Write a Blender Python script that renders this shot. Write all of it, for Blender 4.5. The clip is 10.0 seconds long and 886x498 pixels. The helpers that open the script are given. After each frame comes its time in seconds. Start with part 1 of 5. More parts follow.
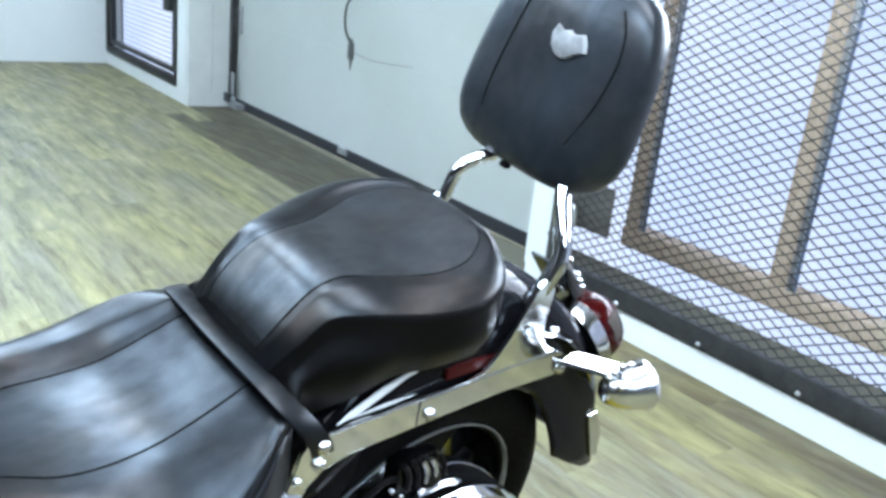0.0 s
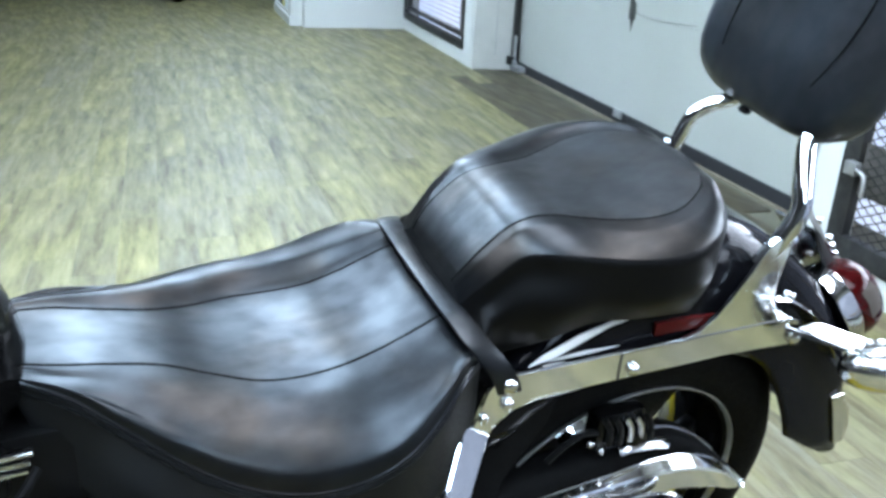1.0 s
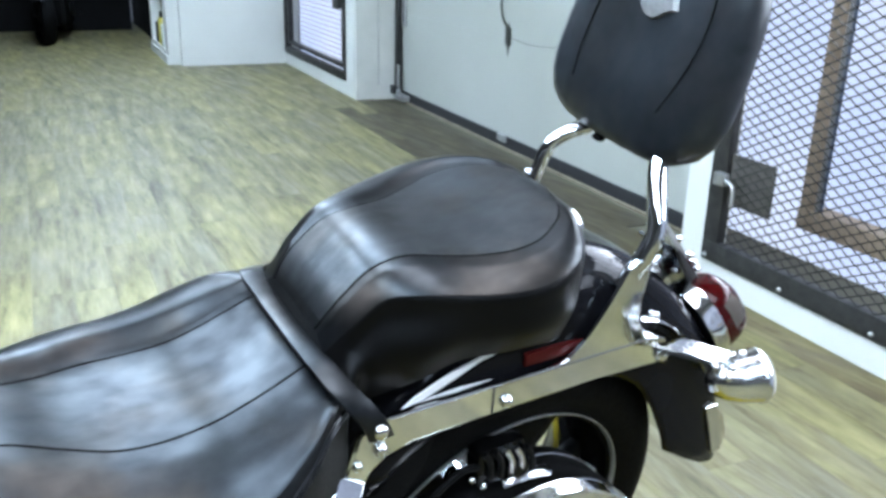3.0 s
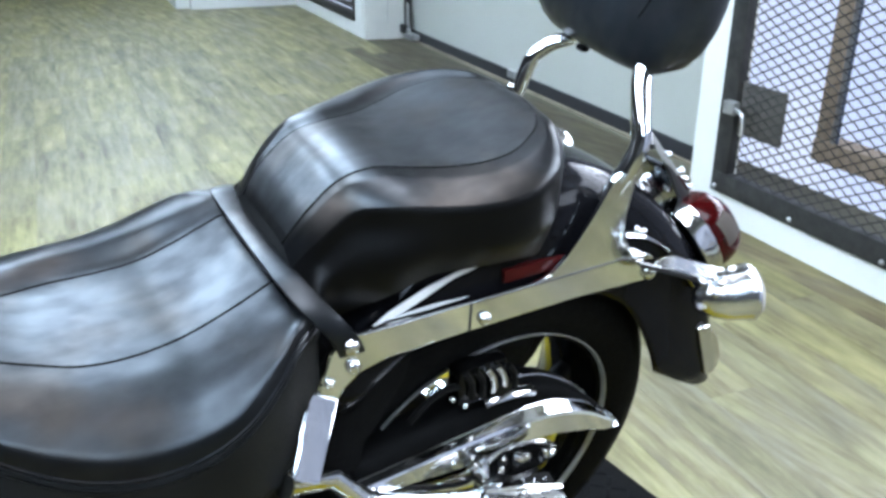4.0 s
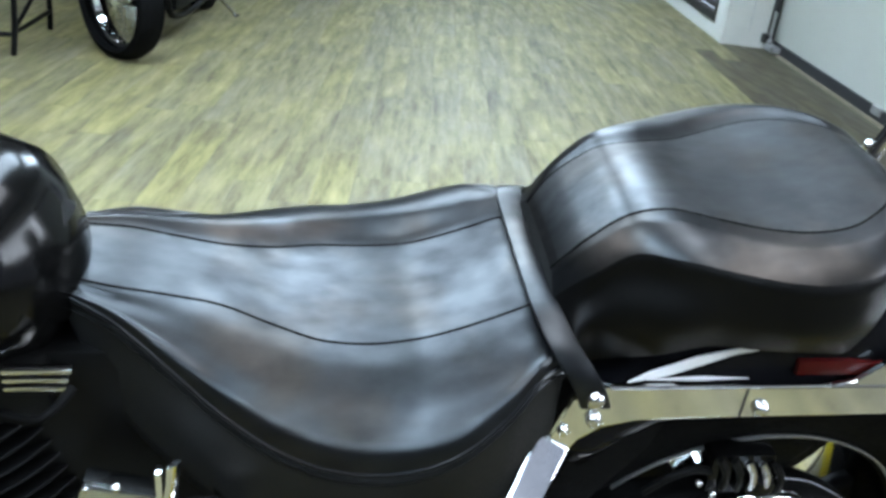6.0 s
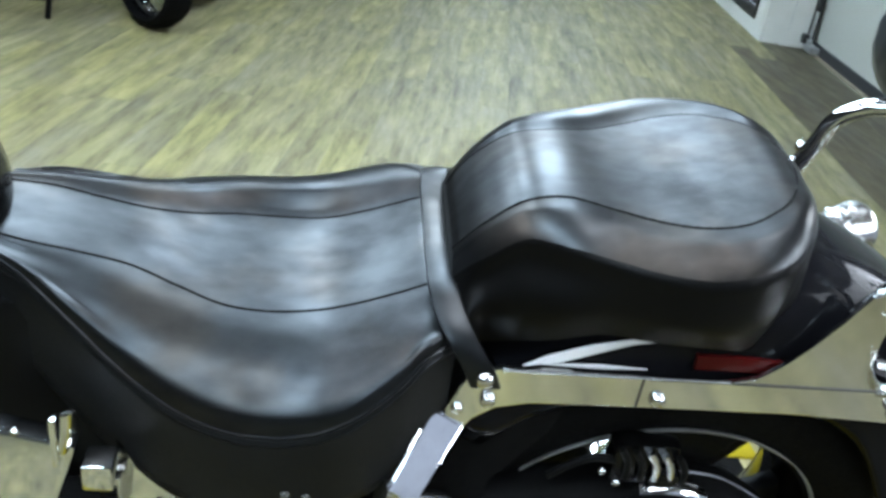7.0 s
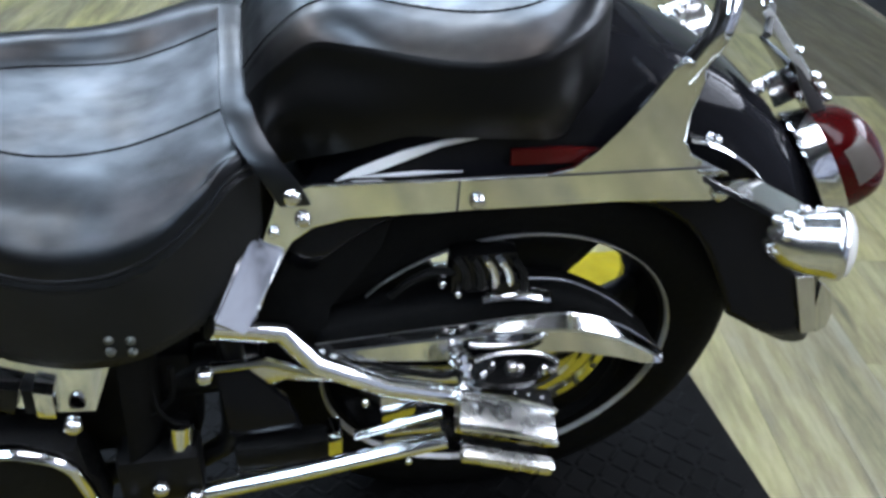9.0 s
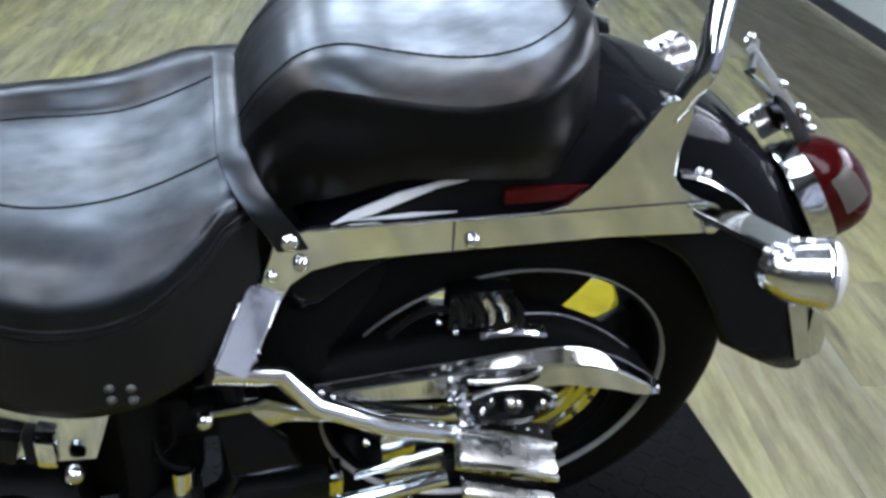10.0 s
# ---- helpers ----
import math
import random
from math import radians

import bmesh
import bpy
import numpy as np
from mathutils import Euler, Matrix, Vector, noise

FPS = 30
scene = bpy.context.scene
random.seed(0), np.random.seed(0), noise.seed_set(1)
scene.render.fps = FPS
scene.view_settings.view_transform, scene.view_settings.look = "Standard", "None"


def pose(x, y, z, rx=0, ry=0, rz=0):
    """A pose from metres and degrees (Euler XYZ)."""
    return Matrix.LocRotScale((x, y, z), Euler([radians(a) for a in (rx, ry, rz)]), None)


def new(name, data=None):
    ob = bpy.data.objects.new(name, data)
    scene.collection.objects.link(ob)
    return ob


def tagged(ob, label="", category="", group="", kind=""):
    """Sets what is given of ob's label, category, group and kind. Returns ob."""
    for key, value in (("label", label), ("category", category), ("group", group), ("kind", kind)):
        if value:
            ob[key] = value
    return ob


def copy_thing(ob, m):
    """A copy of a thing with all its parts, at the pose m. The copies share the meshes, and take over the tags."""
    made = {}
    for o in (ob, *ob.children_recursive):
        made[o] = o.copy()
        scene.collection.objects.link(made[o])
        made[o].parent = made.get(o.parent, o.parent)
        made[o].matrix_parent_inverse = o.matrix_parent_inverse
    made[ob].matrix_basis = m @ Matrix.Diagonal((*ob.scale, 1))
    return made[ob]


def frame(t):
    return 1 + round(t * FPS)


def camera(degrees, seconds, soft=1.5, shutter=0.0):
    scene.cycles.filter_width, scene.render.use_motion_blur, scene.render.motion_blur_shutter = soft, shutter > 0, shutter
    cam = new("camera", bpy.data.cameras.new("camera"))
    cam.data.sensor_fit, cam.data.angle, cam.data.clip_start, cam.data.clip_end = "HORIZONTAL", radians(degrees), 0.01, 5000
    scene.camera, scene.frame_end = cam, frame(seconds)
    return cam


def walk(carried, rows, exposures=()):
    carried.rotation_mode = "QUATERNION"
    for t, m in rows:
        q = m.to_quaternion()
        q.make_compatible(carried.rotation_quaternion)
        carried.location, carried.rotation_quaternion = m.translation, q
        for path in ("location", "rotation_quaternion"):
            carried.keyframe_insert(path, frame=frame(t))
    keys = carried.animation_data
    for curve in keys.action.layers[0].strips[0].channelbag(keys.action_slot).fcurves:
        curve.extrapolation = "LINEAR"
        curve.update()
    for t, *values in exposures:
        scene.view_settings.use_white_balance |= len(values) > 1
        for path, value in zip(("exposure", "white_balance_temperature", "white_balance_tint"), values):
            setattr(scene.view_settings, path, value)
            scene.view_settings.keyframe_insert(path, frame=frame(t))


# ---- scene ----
cam = camera(53.4, 10.0, soft=3.3)
# UNIT turns the numbers below into metres.
UNIT = 0.78
METRES, EYE, TILT, LEAN, TURN = 1.2 * UNIT, 1.4 * UNIT, -18.4, -6.0, -44.8
ROWS = [
    (0.0, 0, 0, 0, 0, 0, -0),
    (0.5, 0.0342, 0.0217, -0.0233, 6.8, -1.46, 1.36),
    (0.7, 0.0501, 0.0168, -0.037, 12.5005, -1.5403, -0.2562),
    (1.0, 0.0957, 0.0466, -0.0361, 18.37, -2.46, -3.18),
    (1.2, 0.1243, 0.0429, -0.0261, 18.4513, -1.2761, -3.4629),
    (1.5, 0.1457, 0.0766, -0.0207, 15.04, -0.47, -2.9),
    (2.0, 0.1402, 0.0699, -0.0081, 13.35, 1.2, -0),
    (2.2, 0.141, 0.0653, -0.0059, 12.4486, 2.4153, 0.6641),
    (3.3, 0.1419, 0.0761, -0.0262, 11.6704, -1.9724, 1.3799),
    (3.5, 0.1519, 0.0809, -0.0381, 11.23, -2.71, 2.56),
    (4.0, 0.1908, 0.1119, -0.058, 13.27, -4.05, 1.59),
    (4.3, 0.2523, 0.1275, -0.061, 20.9826, -3.4511, -3.7882),
    (4.5, 0.2826, 0.115, -0.0471, 25.51, -3.51, -6.35),
    (5.0, 0.2811, 0.1286, -0.0723, 31.88, -8.01, -6.97),
    (5.2, 0.2475, 0.1434, -0.0492, 33.5763, -8.392, -8.4152),
    (6.3, 0.1723, 0.228, -0.0104, 33.5247, -6.4681, -11.3986),
    (6.5, 0.2065, 0.2544, -0.001, 34.09, -7.45, -10.08),
    (7.0, 0.2996, 0.2849, 0.0128, 36.99, -8.53, -14.18),
    (7.5, 0.3616, 0.3174, 0.0018, 37.36, -9.96, -14.48),
    (8.0, 0.3918, 0.3327, 0.0148, 35.33, -8.23, -12.04),
    (8.5, 0.4091, 0.3478, 0.0116, 31.95, -8.47, -8.98),
    (8.7, 0.4173, 0.3618, -0.0028, 31.7519, -10.5998, -8.9578),
    (9.0, 0.4336, 0.3804, -0.0532, 32.35, -13.99, -8),
    (9.5, 0.45, 0.3817, -0.0532, 31.78, -13.73, -8.26),
    (10.0, 0.4312, 0.3706, -0.0365, 31.48, -12.2, -6.72),
]
walk(cam, [(t, pose(0, 0, EYE, TILT, LEAN, TURN) @ pose(METRES * x, METRES * y, METRES * z, 90 + pitch, roll, yaw)) for t, x, y, z, yaw, pitch, roll in ROWS],
     exposures=[(0.0, 0.0, 6330, 13), (2.0, -0.10, 6430, 13), (4.0, -0.09, 6480, 15), (4.5, -0.07, 6620, 14), (5.0, -0.04, 6450, 15), (6.5, -0.27, 6820, 11), (7.5, -0.34, 6800, 11), (8.5, -0.34, 6700, 14), (9.2, -0.50, 6640, 19), (10.0, -0.52, 6700, 20)])

# ---- light ----
# The room is turned against the motorcycle: p runs towards the garage wall, q along it.
STAGE = pose(0.25, 0.15, 1.36) @ Matrix.Scale(1.088, 4) @ pose(-0.25, -0.15, -1.36)
ROOM = STAGE @ pose(0, 0, 0, 0, 0, -9.3)
P_WALL, P_DOOR, Q_FAR = 2.65, 3.05, 9.42
P_BACK, Q_BACK, CEIL = -7.0, -5.0, 3.1

world = bpy.data.worlds.new("sky")
scene.world = world
world.use_nodes = True
wn = world.node_tree
sky = wn.nodes.new("ShaderNodeTexSky")
sky.sky_type, sky.sun_disc = "NISHITA", False
sky.sun_elevation, sky.sun_rotation = radians(35), radians(120)
wn.links.new(sky.outputs[0], wn.nodes["Background"].inputs[0])
wn.nodes["Background"].inputs[1].default_value = 0.08


def area_lamp(name, m, sx, sy, watts, colour):
    data = bpy.data.lights.new(name, "AREA")
    k = UNIT * 1.088
    data.shape, data.size, data.size_y, data.energy, data.color = "RECTANGLE", sx * k, sy * k, watts * k * k, colour
    ob = new(name, data)
    ob.matrix_world = Matrix.LocRotScale(m.translation * UNIT, m.to_quaternion(), None)
    return ob


# Daylight through the meshed opening.
area_lamp("daylight_gate", ROOM @ pose(2.95, 0.9, 1.9, 90, 0, 90), 3.4, 1.0, 420, (0.74, 0.86, 1.0))

# ---- materials ----


def material(name, base=(0.5, 0.5, 0.5), rough=0.5, metal=0.0, **more):
    m = bpy.data.materials.new(name)
    m.use_nodes = True
    b = m.node_tree.nodes["Principled BSDF"]
    b.inputs["Base Color"].default_value = (*base, 1)
    b.inputs["Roughness"].default_value, b.inputs["Metallic"].default_value = rough, metal
    for key, value in more.items():
        b.inputs[key.replace("_", " ")].default_value = value
    return m


def node(m, kind, **inputs):
    n = m.node_tree.nodes.new(kind)
    for key, value in inputs.items():
        n.inputs[key.replace("_", " ")].default_value = value
    return n


def join(m, a, b):
    m.node_tree.links.new(a, b)


def bsdf(m):
    return m.node_tree.nodes["Principled BSDF"]


def ramp(m, source, *stops):
    r = node(m, "ShaderNodeValToRGB")
    while len(r.color_ramp.elements) < len(stops):
        r.color_ramp.elements.new(0.5)
    for e, (at, c) in zip(r.color_ramp.elements, stops):
        e.position, e.color = at, (*c, 1) if len(c) == 3 else c
    join(m, source, r.inputs[0])
    return r.outputs[0]


def noise_of(m, scale, detail=4, coords=None, stretch=None, rough=0.5):
    co = coords or node(m, "ShaderNodeTexCoord").outputs["Object"]
    if stretch:
        mp = node(m, "ShaderNodeMapping", Scale=stretch)
        join(m, co, mp.inputs[0])
        co = mp.outputs[0]
    n = node(m, "ShaderNodeTexNoise", Scale=scale, Detail=detail, Roughness=rough)
    join(m, co, n.inputs["Vector"])
    return n.outputs["Fac"]


def bump(m, height, strength=0.3, distance=0.002, under=None):
    b = node(m, "ShaderNodeBump", Strength=strength, Distance=distance)
    join(m, height, b.inputs["Height"])
    if under:
        join(m, under, b.inputs["Normal"])
    join(m, b.outputs[0], bsdf(m).inputs["Normal"])
    return b.outputs[0]


def vary(m, scale, dark, light, rough=None, stretch=None, relief=0.0, fine=None):
    n = noise_of(m, scale, 6, stretch=stretch)
    join(m, ramp(m, n, (0.3, dark), (0.7, light)), bsdf(m).inputs["Base Color"])
    if rough:
        f = noise_of(m, fine or scale * 3.3, 5)
        join(m, ramp(m, f, (0.3, (rough[0],) * 3), (0.7, (rough[1],) * 3)), bsdf(m).inputs["Roughness"])
    if relief:
        bump(m, noise_of(m, fine or scale * 8, 4), relief)
    return m



def worn(m, broad, fine, rough, gloss):
    """Soft blotches of wear and dust: broad patches, faintly broken up by a finer cloud."""
    a, b = noise_of(m, broad, 4, rough=0.5), noise_of(m, fine, 3, stretch=(0.7, 1.3, 1.0), rough=0.45)
    mid = node(m, "ShaderNodeMix")
    mid.inputs[0].default_value = 0.42
    join(m, a, mid.inputs[2])
    join(m, b, mid.inputs[3])
    join(m, ramp(m, mid.outputs[0], (0.34, (rough[0],) * 3), (0.66, (rough[1],) * 3)), bsdf(m).inputs["Roughness"])
    join(m, ramp(m, mid.outputs[0], (0.34, (gloss[1],) * 3), (0.66, (gloss[0],) * 3)), bsdf(m).inputs["Specular IOR Level"])
    join(m, ramp(m, noise_of(m, broad * 0.8, 3), (0.38, (1.0, 0.90, 0.80)), (0.56, (0.88, 0.95, 1.0))), bsdf(m).inputs["Specular Tint"])
    return m


def grained(m, fine, swell):
    """Fine pores and the soft unevenness of stuffed leather."""
    broad = bump(m, noise_of(m, 7.0, 1), swell, 0.010)
    bump(m, noise_of(m, 420, 1), fine, 0.0006, broad)


LEATHER = vary(material("black leather"), 9, (0.0010, 0.0011, 0.0013), (0.0028, 0.0029, 0.0032))
worn(LEATHER, 9, 30, (0.28, 0.40), (0.14, 0.37))
grained(LEATHER, 0.05, 0.10)
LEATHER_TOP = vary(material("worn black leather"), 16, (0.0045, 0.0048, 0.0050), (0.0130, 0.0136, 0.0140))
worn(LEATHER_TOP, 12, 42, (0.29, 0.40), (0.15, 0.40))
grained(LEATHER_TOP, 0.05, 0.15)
PADLEATHER = vary(material("blue black padded leather"), 9, (0.0040, 0.0052, 0.0066), (0.0100, 0.0122, 0.0150))
worn(PADLEATHER, 8, 26, (0.29, 0.46), (0.16, 0.46))
grained(PADLEATHER, 0.06, 0.20)
# Leather copy with the shade of the pad's flanks put into colour and gloss.
SHADED_LEATHER = vary(material("leather darkened for the shaded flanks", Specular_IOR_Level=0.075), 10, (0.0010, 0.0010, 0.0010), (0.0026, 0.0025, 0.0024), rough=(0.34, 0.46), relief=0.08, fine=240)
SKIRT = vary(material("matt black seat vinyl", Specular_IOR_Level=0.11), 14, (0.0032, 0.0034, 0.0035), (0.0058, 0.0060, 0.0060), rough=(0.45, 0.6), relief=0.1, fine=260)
TANKBLACK = vary(material("black tank paint", Specular_IOR_Level=0.16), 9, (0.001, 0.001, 0.001), (0.002, 0.002, 0.002), rough=(0.12, 0.2))
SEAM = material("seam thread", (0.002, 0.002, 0.002), 0.8, Specular_IOR_Level=0.08)
CHROME = vary(material("chrome", metal=1.0), 15, (0.55, 0.56, 0.56), (0.66, 0.67, 0.67), rough=(0.06, 0.14))
CHROME_DULL = vary(material("polished aluminium", metal=1.0), 15, (0.46, 0.46, 0.455), (0.60, 0.60, 0.59), rough=(0.14, 0.26))
PAINT = vary(material("black gloss paint", Specular_IOR_Level=0.045), 6, (0.003, 0.003, 0.0035), (0.005, 0.005, 0.006), rough=(0.04, 0.09))
FRAME = material("black frame paint", (0.0014, 0.0014, 0.0014), 0.45, Specular_IOR_Level=0.10)
RUBBER = vary(material("tyre rubber", Specular_IOR_Level=0.05), 40, (0.0009, 0.0009, 0.0009), (0.0022, 0.0022, 0.0022), rough=(0.65, 0.8))
RED = material("red lens", (0.022, 0.0010, 0.0012), 0.12, Specular_IOR_Level=0.12)
CLEAR = material("smoked clear lens window", (0.050, 0.043, 0.036), 0.25, Specular_IOR_Level=0.08)
RED_DARK = material("dark red reflector", (0.036, 0.0012, 0.001), 0.4, Specular_IOR_Level=0.12)
SATIN = vary(material("brushed aluminium", metal=1.0), 9, (0.46, 0.46, 0.44), (0.52, 0.52, 0.50), rough=(0.24, 0.30))
SILVER = material("silver stripe", (0.55, 0.55, 0.54), 0.3)
FINS = vary(material("engine black", Specular_IOR_Level=0.08), 30, (0.0014, 0.0014, 0.0014), (0.0034, 0.0034, 0.0034), rough=(0.4, 0.6))
WHITE = vary(material("white wall paint"), 1.1, (0.475, 0.475, 0.435), (0.53, 0.53, 0.49), rough=(0.55, 0.7), relief=0.05, fine=60)
# Near-black wall colour that stands in for the darkness of the far end.
UNLIT_BLACK = vary(material("near-black of the unlit end", Specular_IOR_Level=0.08), 2, (0.0015, 0.0015, 0.0016), (0.003, 0.003, 0.0032), rough=(0.7, 0.85))
JAMB = vary(material("grey white jamb paint"), 3, (0.40, 0.395, 0.355), (0.48, 0.475, 0.43), rough=(0.5, 0.7), relief=0.05, fine=50)
DOORWHITE = vary(material("painted door panel"), 0.8, (0.30, 0.305, 0.265), (0.35, 0.355, 0.315), rough=(0.4, 0.55), relief=0.08, fine=180)
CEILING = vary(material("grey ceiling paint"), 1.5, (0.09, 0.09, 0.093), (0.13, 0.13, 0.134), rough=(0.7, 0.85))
BACKWALL = vary(material("slate grey wall paint"), 1.5, (0.035, 0.035, 0.037), (0.06, 0.06, 0.062), rough=(0.6, 0.8))
STEEL_DARK = vary(material("black steel", metal=0.4), 14, (0.012, 0.012, 0.012), (0.035, 0.034, 0.032), rough=(0.45, 0.65))
PLATE = vary(material("grey brown latch plate"), 20, (0.045, 0.040, 0.034), (0.075, 0.068, 0.058), rough=(0.5, 0.7))
GALV = vary(material("galvanised steel", metal=0.8), 20, (0.30, 0.30, 0.29), (0.45, 0.45, 0.44), rough=(0.35, 0.55))
LOCKSTEEL = vary(material("dull lock steel", metal=0.5), 20, (0.035, 0.038, 0.032), (0.07, 0.074, 0.064), rough=(0.4, 0.6))
SEAL = material("black rubber seal", (0.008, 0.008, 0.009), 0.7)
TAN = vary(material("weathered tan timber"), 8, (0.40, 0.30, 0.20), (0.55, 0.43, 0.31), rough=(0.6, 0.8), stretch=(8, 8, 1), relief=0.2)
BLUEGREY = material("blue grey steel edge", (0.10, 0.13, 0.19), 0.5)
MATBLACK = vary(material("black rubber mat", Specular_IOR_Level=0.05), 30, (0.0010, 0.0010, 0.0010), (0.0024, 0.0024, 0.0024), rough=(0.55, 0.75), relief=0.3, fine=260)
YELLOW = vary(material("yellow safety border", Specular_IOR_Level=0.1), 12, (0.13, 0.103, 0.003), (0.185, 0.146, 0.004), rough=(0.6, 0.75))
BADGE = vary(material("pewter badge", metal=0.5), 60, (0.13, 0.13, 0.125), (0.24, 0.235, 0.23), rough=(0.4, 0.55))
SIGNAL_LENS = material("clear smoked lens", (0.30, 0.29, 0.27), 0.2, Specular_IOR_Level=0.3)
DARK = material("unlit dark metal", (0.01, 0.01, 0.01), 0.5)
PAPER = material("pale packaging", (0.45, 0.50, 0.50), 0.6)
PAPER_Y = material("yellow packaging", (0.50, 0.42, 0.08), 0.6)
PAPER_B = material("blue packaging", (0.05, 0.12, 0.22), 0.6)


def glowing(name, colour, strength, bands=None):
    m = bpy.data.materials.new(name)
    m.use_nodes = True
    t = m.node_tree
    t.nodes.remove(t.nodes["Principled BSDF"])
    e = node(m, "ShaderNodeEmission", Strength=strength)
    e.inputs["Color"].default_value = (*colour, 1)
    if bands:
        join(m, ramp(m, noise_of(m, 0.9, 2), (0.35, bands[0]), (0.65, bands[1])), e.inputs["Color"])
    join(m, e.outputs[0], t.nodes["Material Output"].inputs[0])
    return m


OUTDOOR = glowing("bright overcast yard", (0.60, 0.74, 1.0), 1.2, ((0.58, 0.72, 1.0), (0.68, 0.80, 1.0)))
TUBE = glowing("ceiling light diffuser", (0.60, 0.80, 1.0), 35)
TUBE_WARM = glowing("warm ceiling light diffuser", (0.76, 0.84, 0.95), 22)


def wood(name, tint=1.0, warm=0.0, islands=False):
    m = material(name, rough=0.45)
    co = node(m, "ShaderNodeTexCoord").outputs["Object"]
    info = node(m, "ShaderNodeNewGeometry").outputs["Random Per Island"] if islands else node(m, "ShaderNodeObjectInfo").outputs["Random"]
    sh = node(m, "ShaderNodeVectorMath")
    sh.operation = "MULTIPLY_ADD"
    cx = node(m, "ShaderNodeCombineXYZ")
    for k in range(3):
        join(m, info, cx.inputs[k])
    join(m, cx.outputs[0], sh.inputs[0])
    sh.inputs[1].default_value = (7.3, 19.1, 3.7)
    join(m, co, sh.inputs[2])
    grain = noise_of(m, 3.4, 10, sh.outputs[0], (5.0, 0.62, 1.0), 0.70)
    smear = noise_of(m, 2.6, 5, sh.outputs[0], (3.0, 0.9, 1.0), 0.6)
    dark = (0.046 * tint, (0.042 - warm) * tint, (0.020 - warm * 0.5) * tint)
    mid = (0.116 * tint, (0.105 - warm) * tint, (0.054 - warm) * tint)
    pale = (0.193 * tint, (0.175 - warm) * tint, (0.116 - warm) * tint)
    c1 = ramp(m, grain, (0.30, dark), (0.48, mid), (0.72, pale))
    c2 = ramp(m, smear, (0.30, (0.80, 0.80, 0.92)), (0.46, (0.84, 0.80, 0.72)), (0.58, (1.08, 1.07, 0.88)), (0.72, (1.24, 1.22, 1.02)))
    mix = node(m, "ShaderNodeMix")
    mix.data_type, mix.blend_type = "RGBA", "MULTIPLY"
    mix.inputs[0].default_value = 1.0
    join(m, c1, mix.inputs[6])
    join(m, c2, mix.inputs[7])
    knots = noise_of(m, 7.0, 3, sh.outputs[0], (1.9, 0.55, 1.0))
    kc = ramp(m, knots, (0.24, (0.42, 0.40, 0.36)), (0.36, (1.0, 1.0, 1.0)))
    mix3 = node(m, "ShaderNodeMix")
    mix3.data_type, mix3.blend_type = "RGBA", "MULTIPLY"
    mix3.inputs[0].default_value = 0.85
    join(m, mix.outputs[2], mix3.inputs[6])
    join(m, kc, mix3.inputs[7])
    tone = ramp(m, info, (0.0, (0.92, 0.93, 0.98)), (0.35, (1.00, 1.00, 0.98)), (0.7, (1.03, 1.02, 0.88)), (1.0, (1.08, 1.07, 0.90)))
    mix2 = node(m, "ShaderNodeMix")
    mix2.data_type, mix2.blend_type = "RGBA", "MULTIPLY"
    mix2.inputs[0].default_value = 1.0
    join(m, mix3.outputs[2], mix2.inputs[6])
    join(m, tone, mix2.inputs[7])
    join(m, mix2.outputs[2], bsdf(m).inputs["Base Color"])
    join(m, ramp(m, grain, (0.3, (0.66,) * 3), (0.7, (0.50,) * 3)), bsdf(m).inputs["Roughness"])
    bump(m, grain, 0.12, 0.002)
    return m


WOOD = wood("greyed oak plank")
WOOD_FAR = wood("greyed oak plank, joined", islands=True)
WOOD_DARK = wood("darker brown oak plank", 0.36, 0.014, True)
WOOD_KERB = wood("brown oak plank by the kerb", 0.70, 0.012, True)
STRIP = vary(material("worn timber strip"), 8, (0.13, 0.105, 0.07), (0.20, 0.165, 0.115), rough=(0.6, 0.8))
JOINT = material("plank joint", (0.09, 0.083, 0.055), 0.8)

# ---- builders ----


def part(name, bm, mat, parent=None, label="", smooth=True):
    me = bpy.data.meshes.new(name)
    bmesh.ops.recalc_face_normals(bm, faces=bm.faces)
    bm.to_mesh(me)
    bm.free()
    me.materials.append(mat)
    if smooth:
        me.shade_smooth()
        me.set_sharp_from_angle(angle=radians(38))
    ob = new(name, me)
    ob.parent = parent
    if label:
        tagged(ob, label)
    return ob


def thing(name, m, label, category, group="", kind=""):
    ob = new(name)
    ob.empty_display_size = 0.1
    ob.matrix_world = m
    return tagged(ob, label, category, group, kind)


def box(x0, x1, y0, y1, z0, z1, bevel=0.0, bm=None):
    bm = bm or bmesh.new()
    made = bmesh.ops.create_cube(bm, size=1)["verts"]
    for v in made:
        v.co = Vector((x0 + (x1 - x0) * (v.co.x + 0.5), y0 + (y1 - y0) * (v.co.y + 0.5), z0 + (z1 - z0) * (v.co.z + 0.5)))
    if bevel:
        bmesh.ops.bevel(bm, geom=list({e for v in made for e in v.link_edges}), offset=bevel, segments=2, affect="EDGES", profile=0.6)
    return bm


def curve_through(points, n):
    """Catmull-Rom through points, n steps a span."""
    pts = [Vector(p) for p in points]
    out = []
    for i in range(len(pts) - 1):
        a, b, c, d = pts[max(i - 1, 0)], pts[i], pts[i + 1], pts[min(i + 2, len(pts) - 1)]
        for k in range(n):
            t = k / n
            out.append(0.5 * (2 * b + (c - a) * t + (2 * a - 5 * b + 4 * c - d) * t * t + (3 * b - a - 3 * c + d) * t ** 3))
    return out + [pts[-1]]


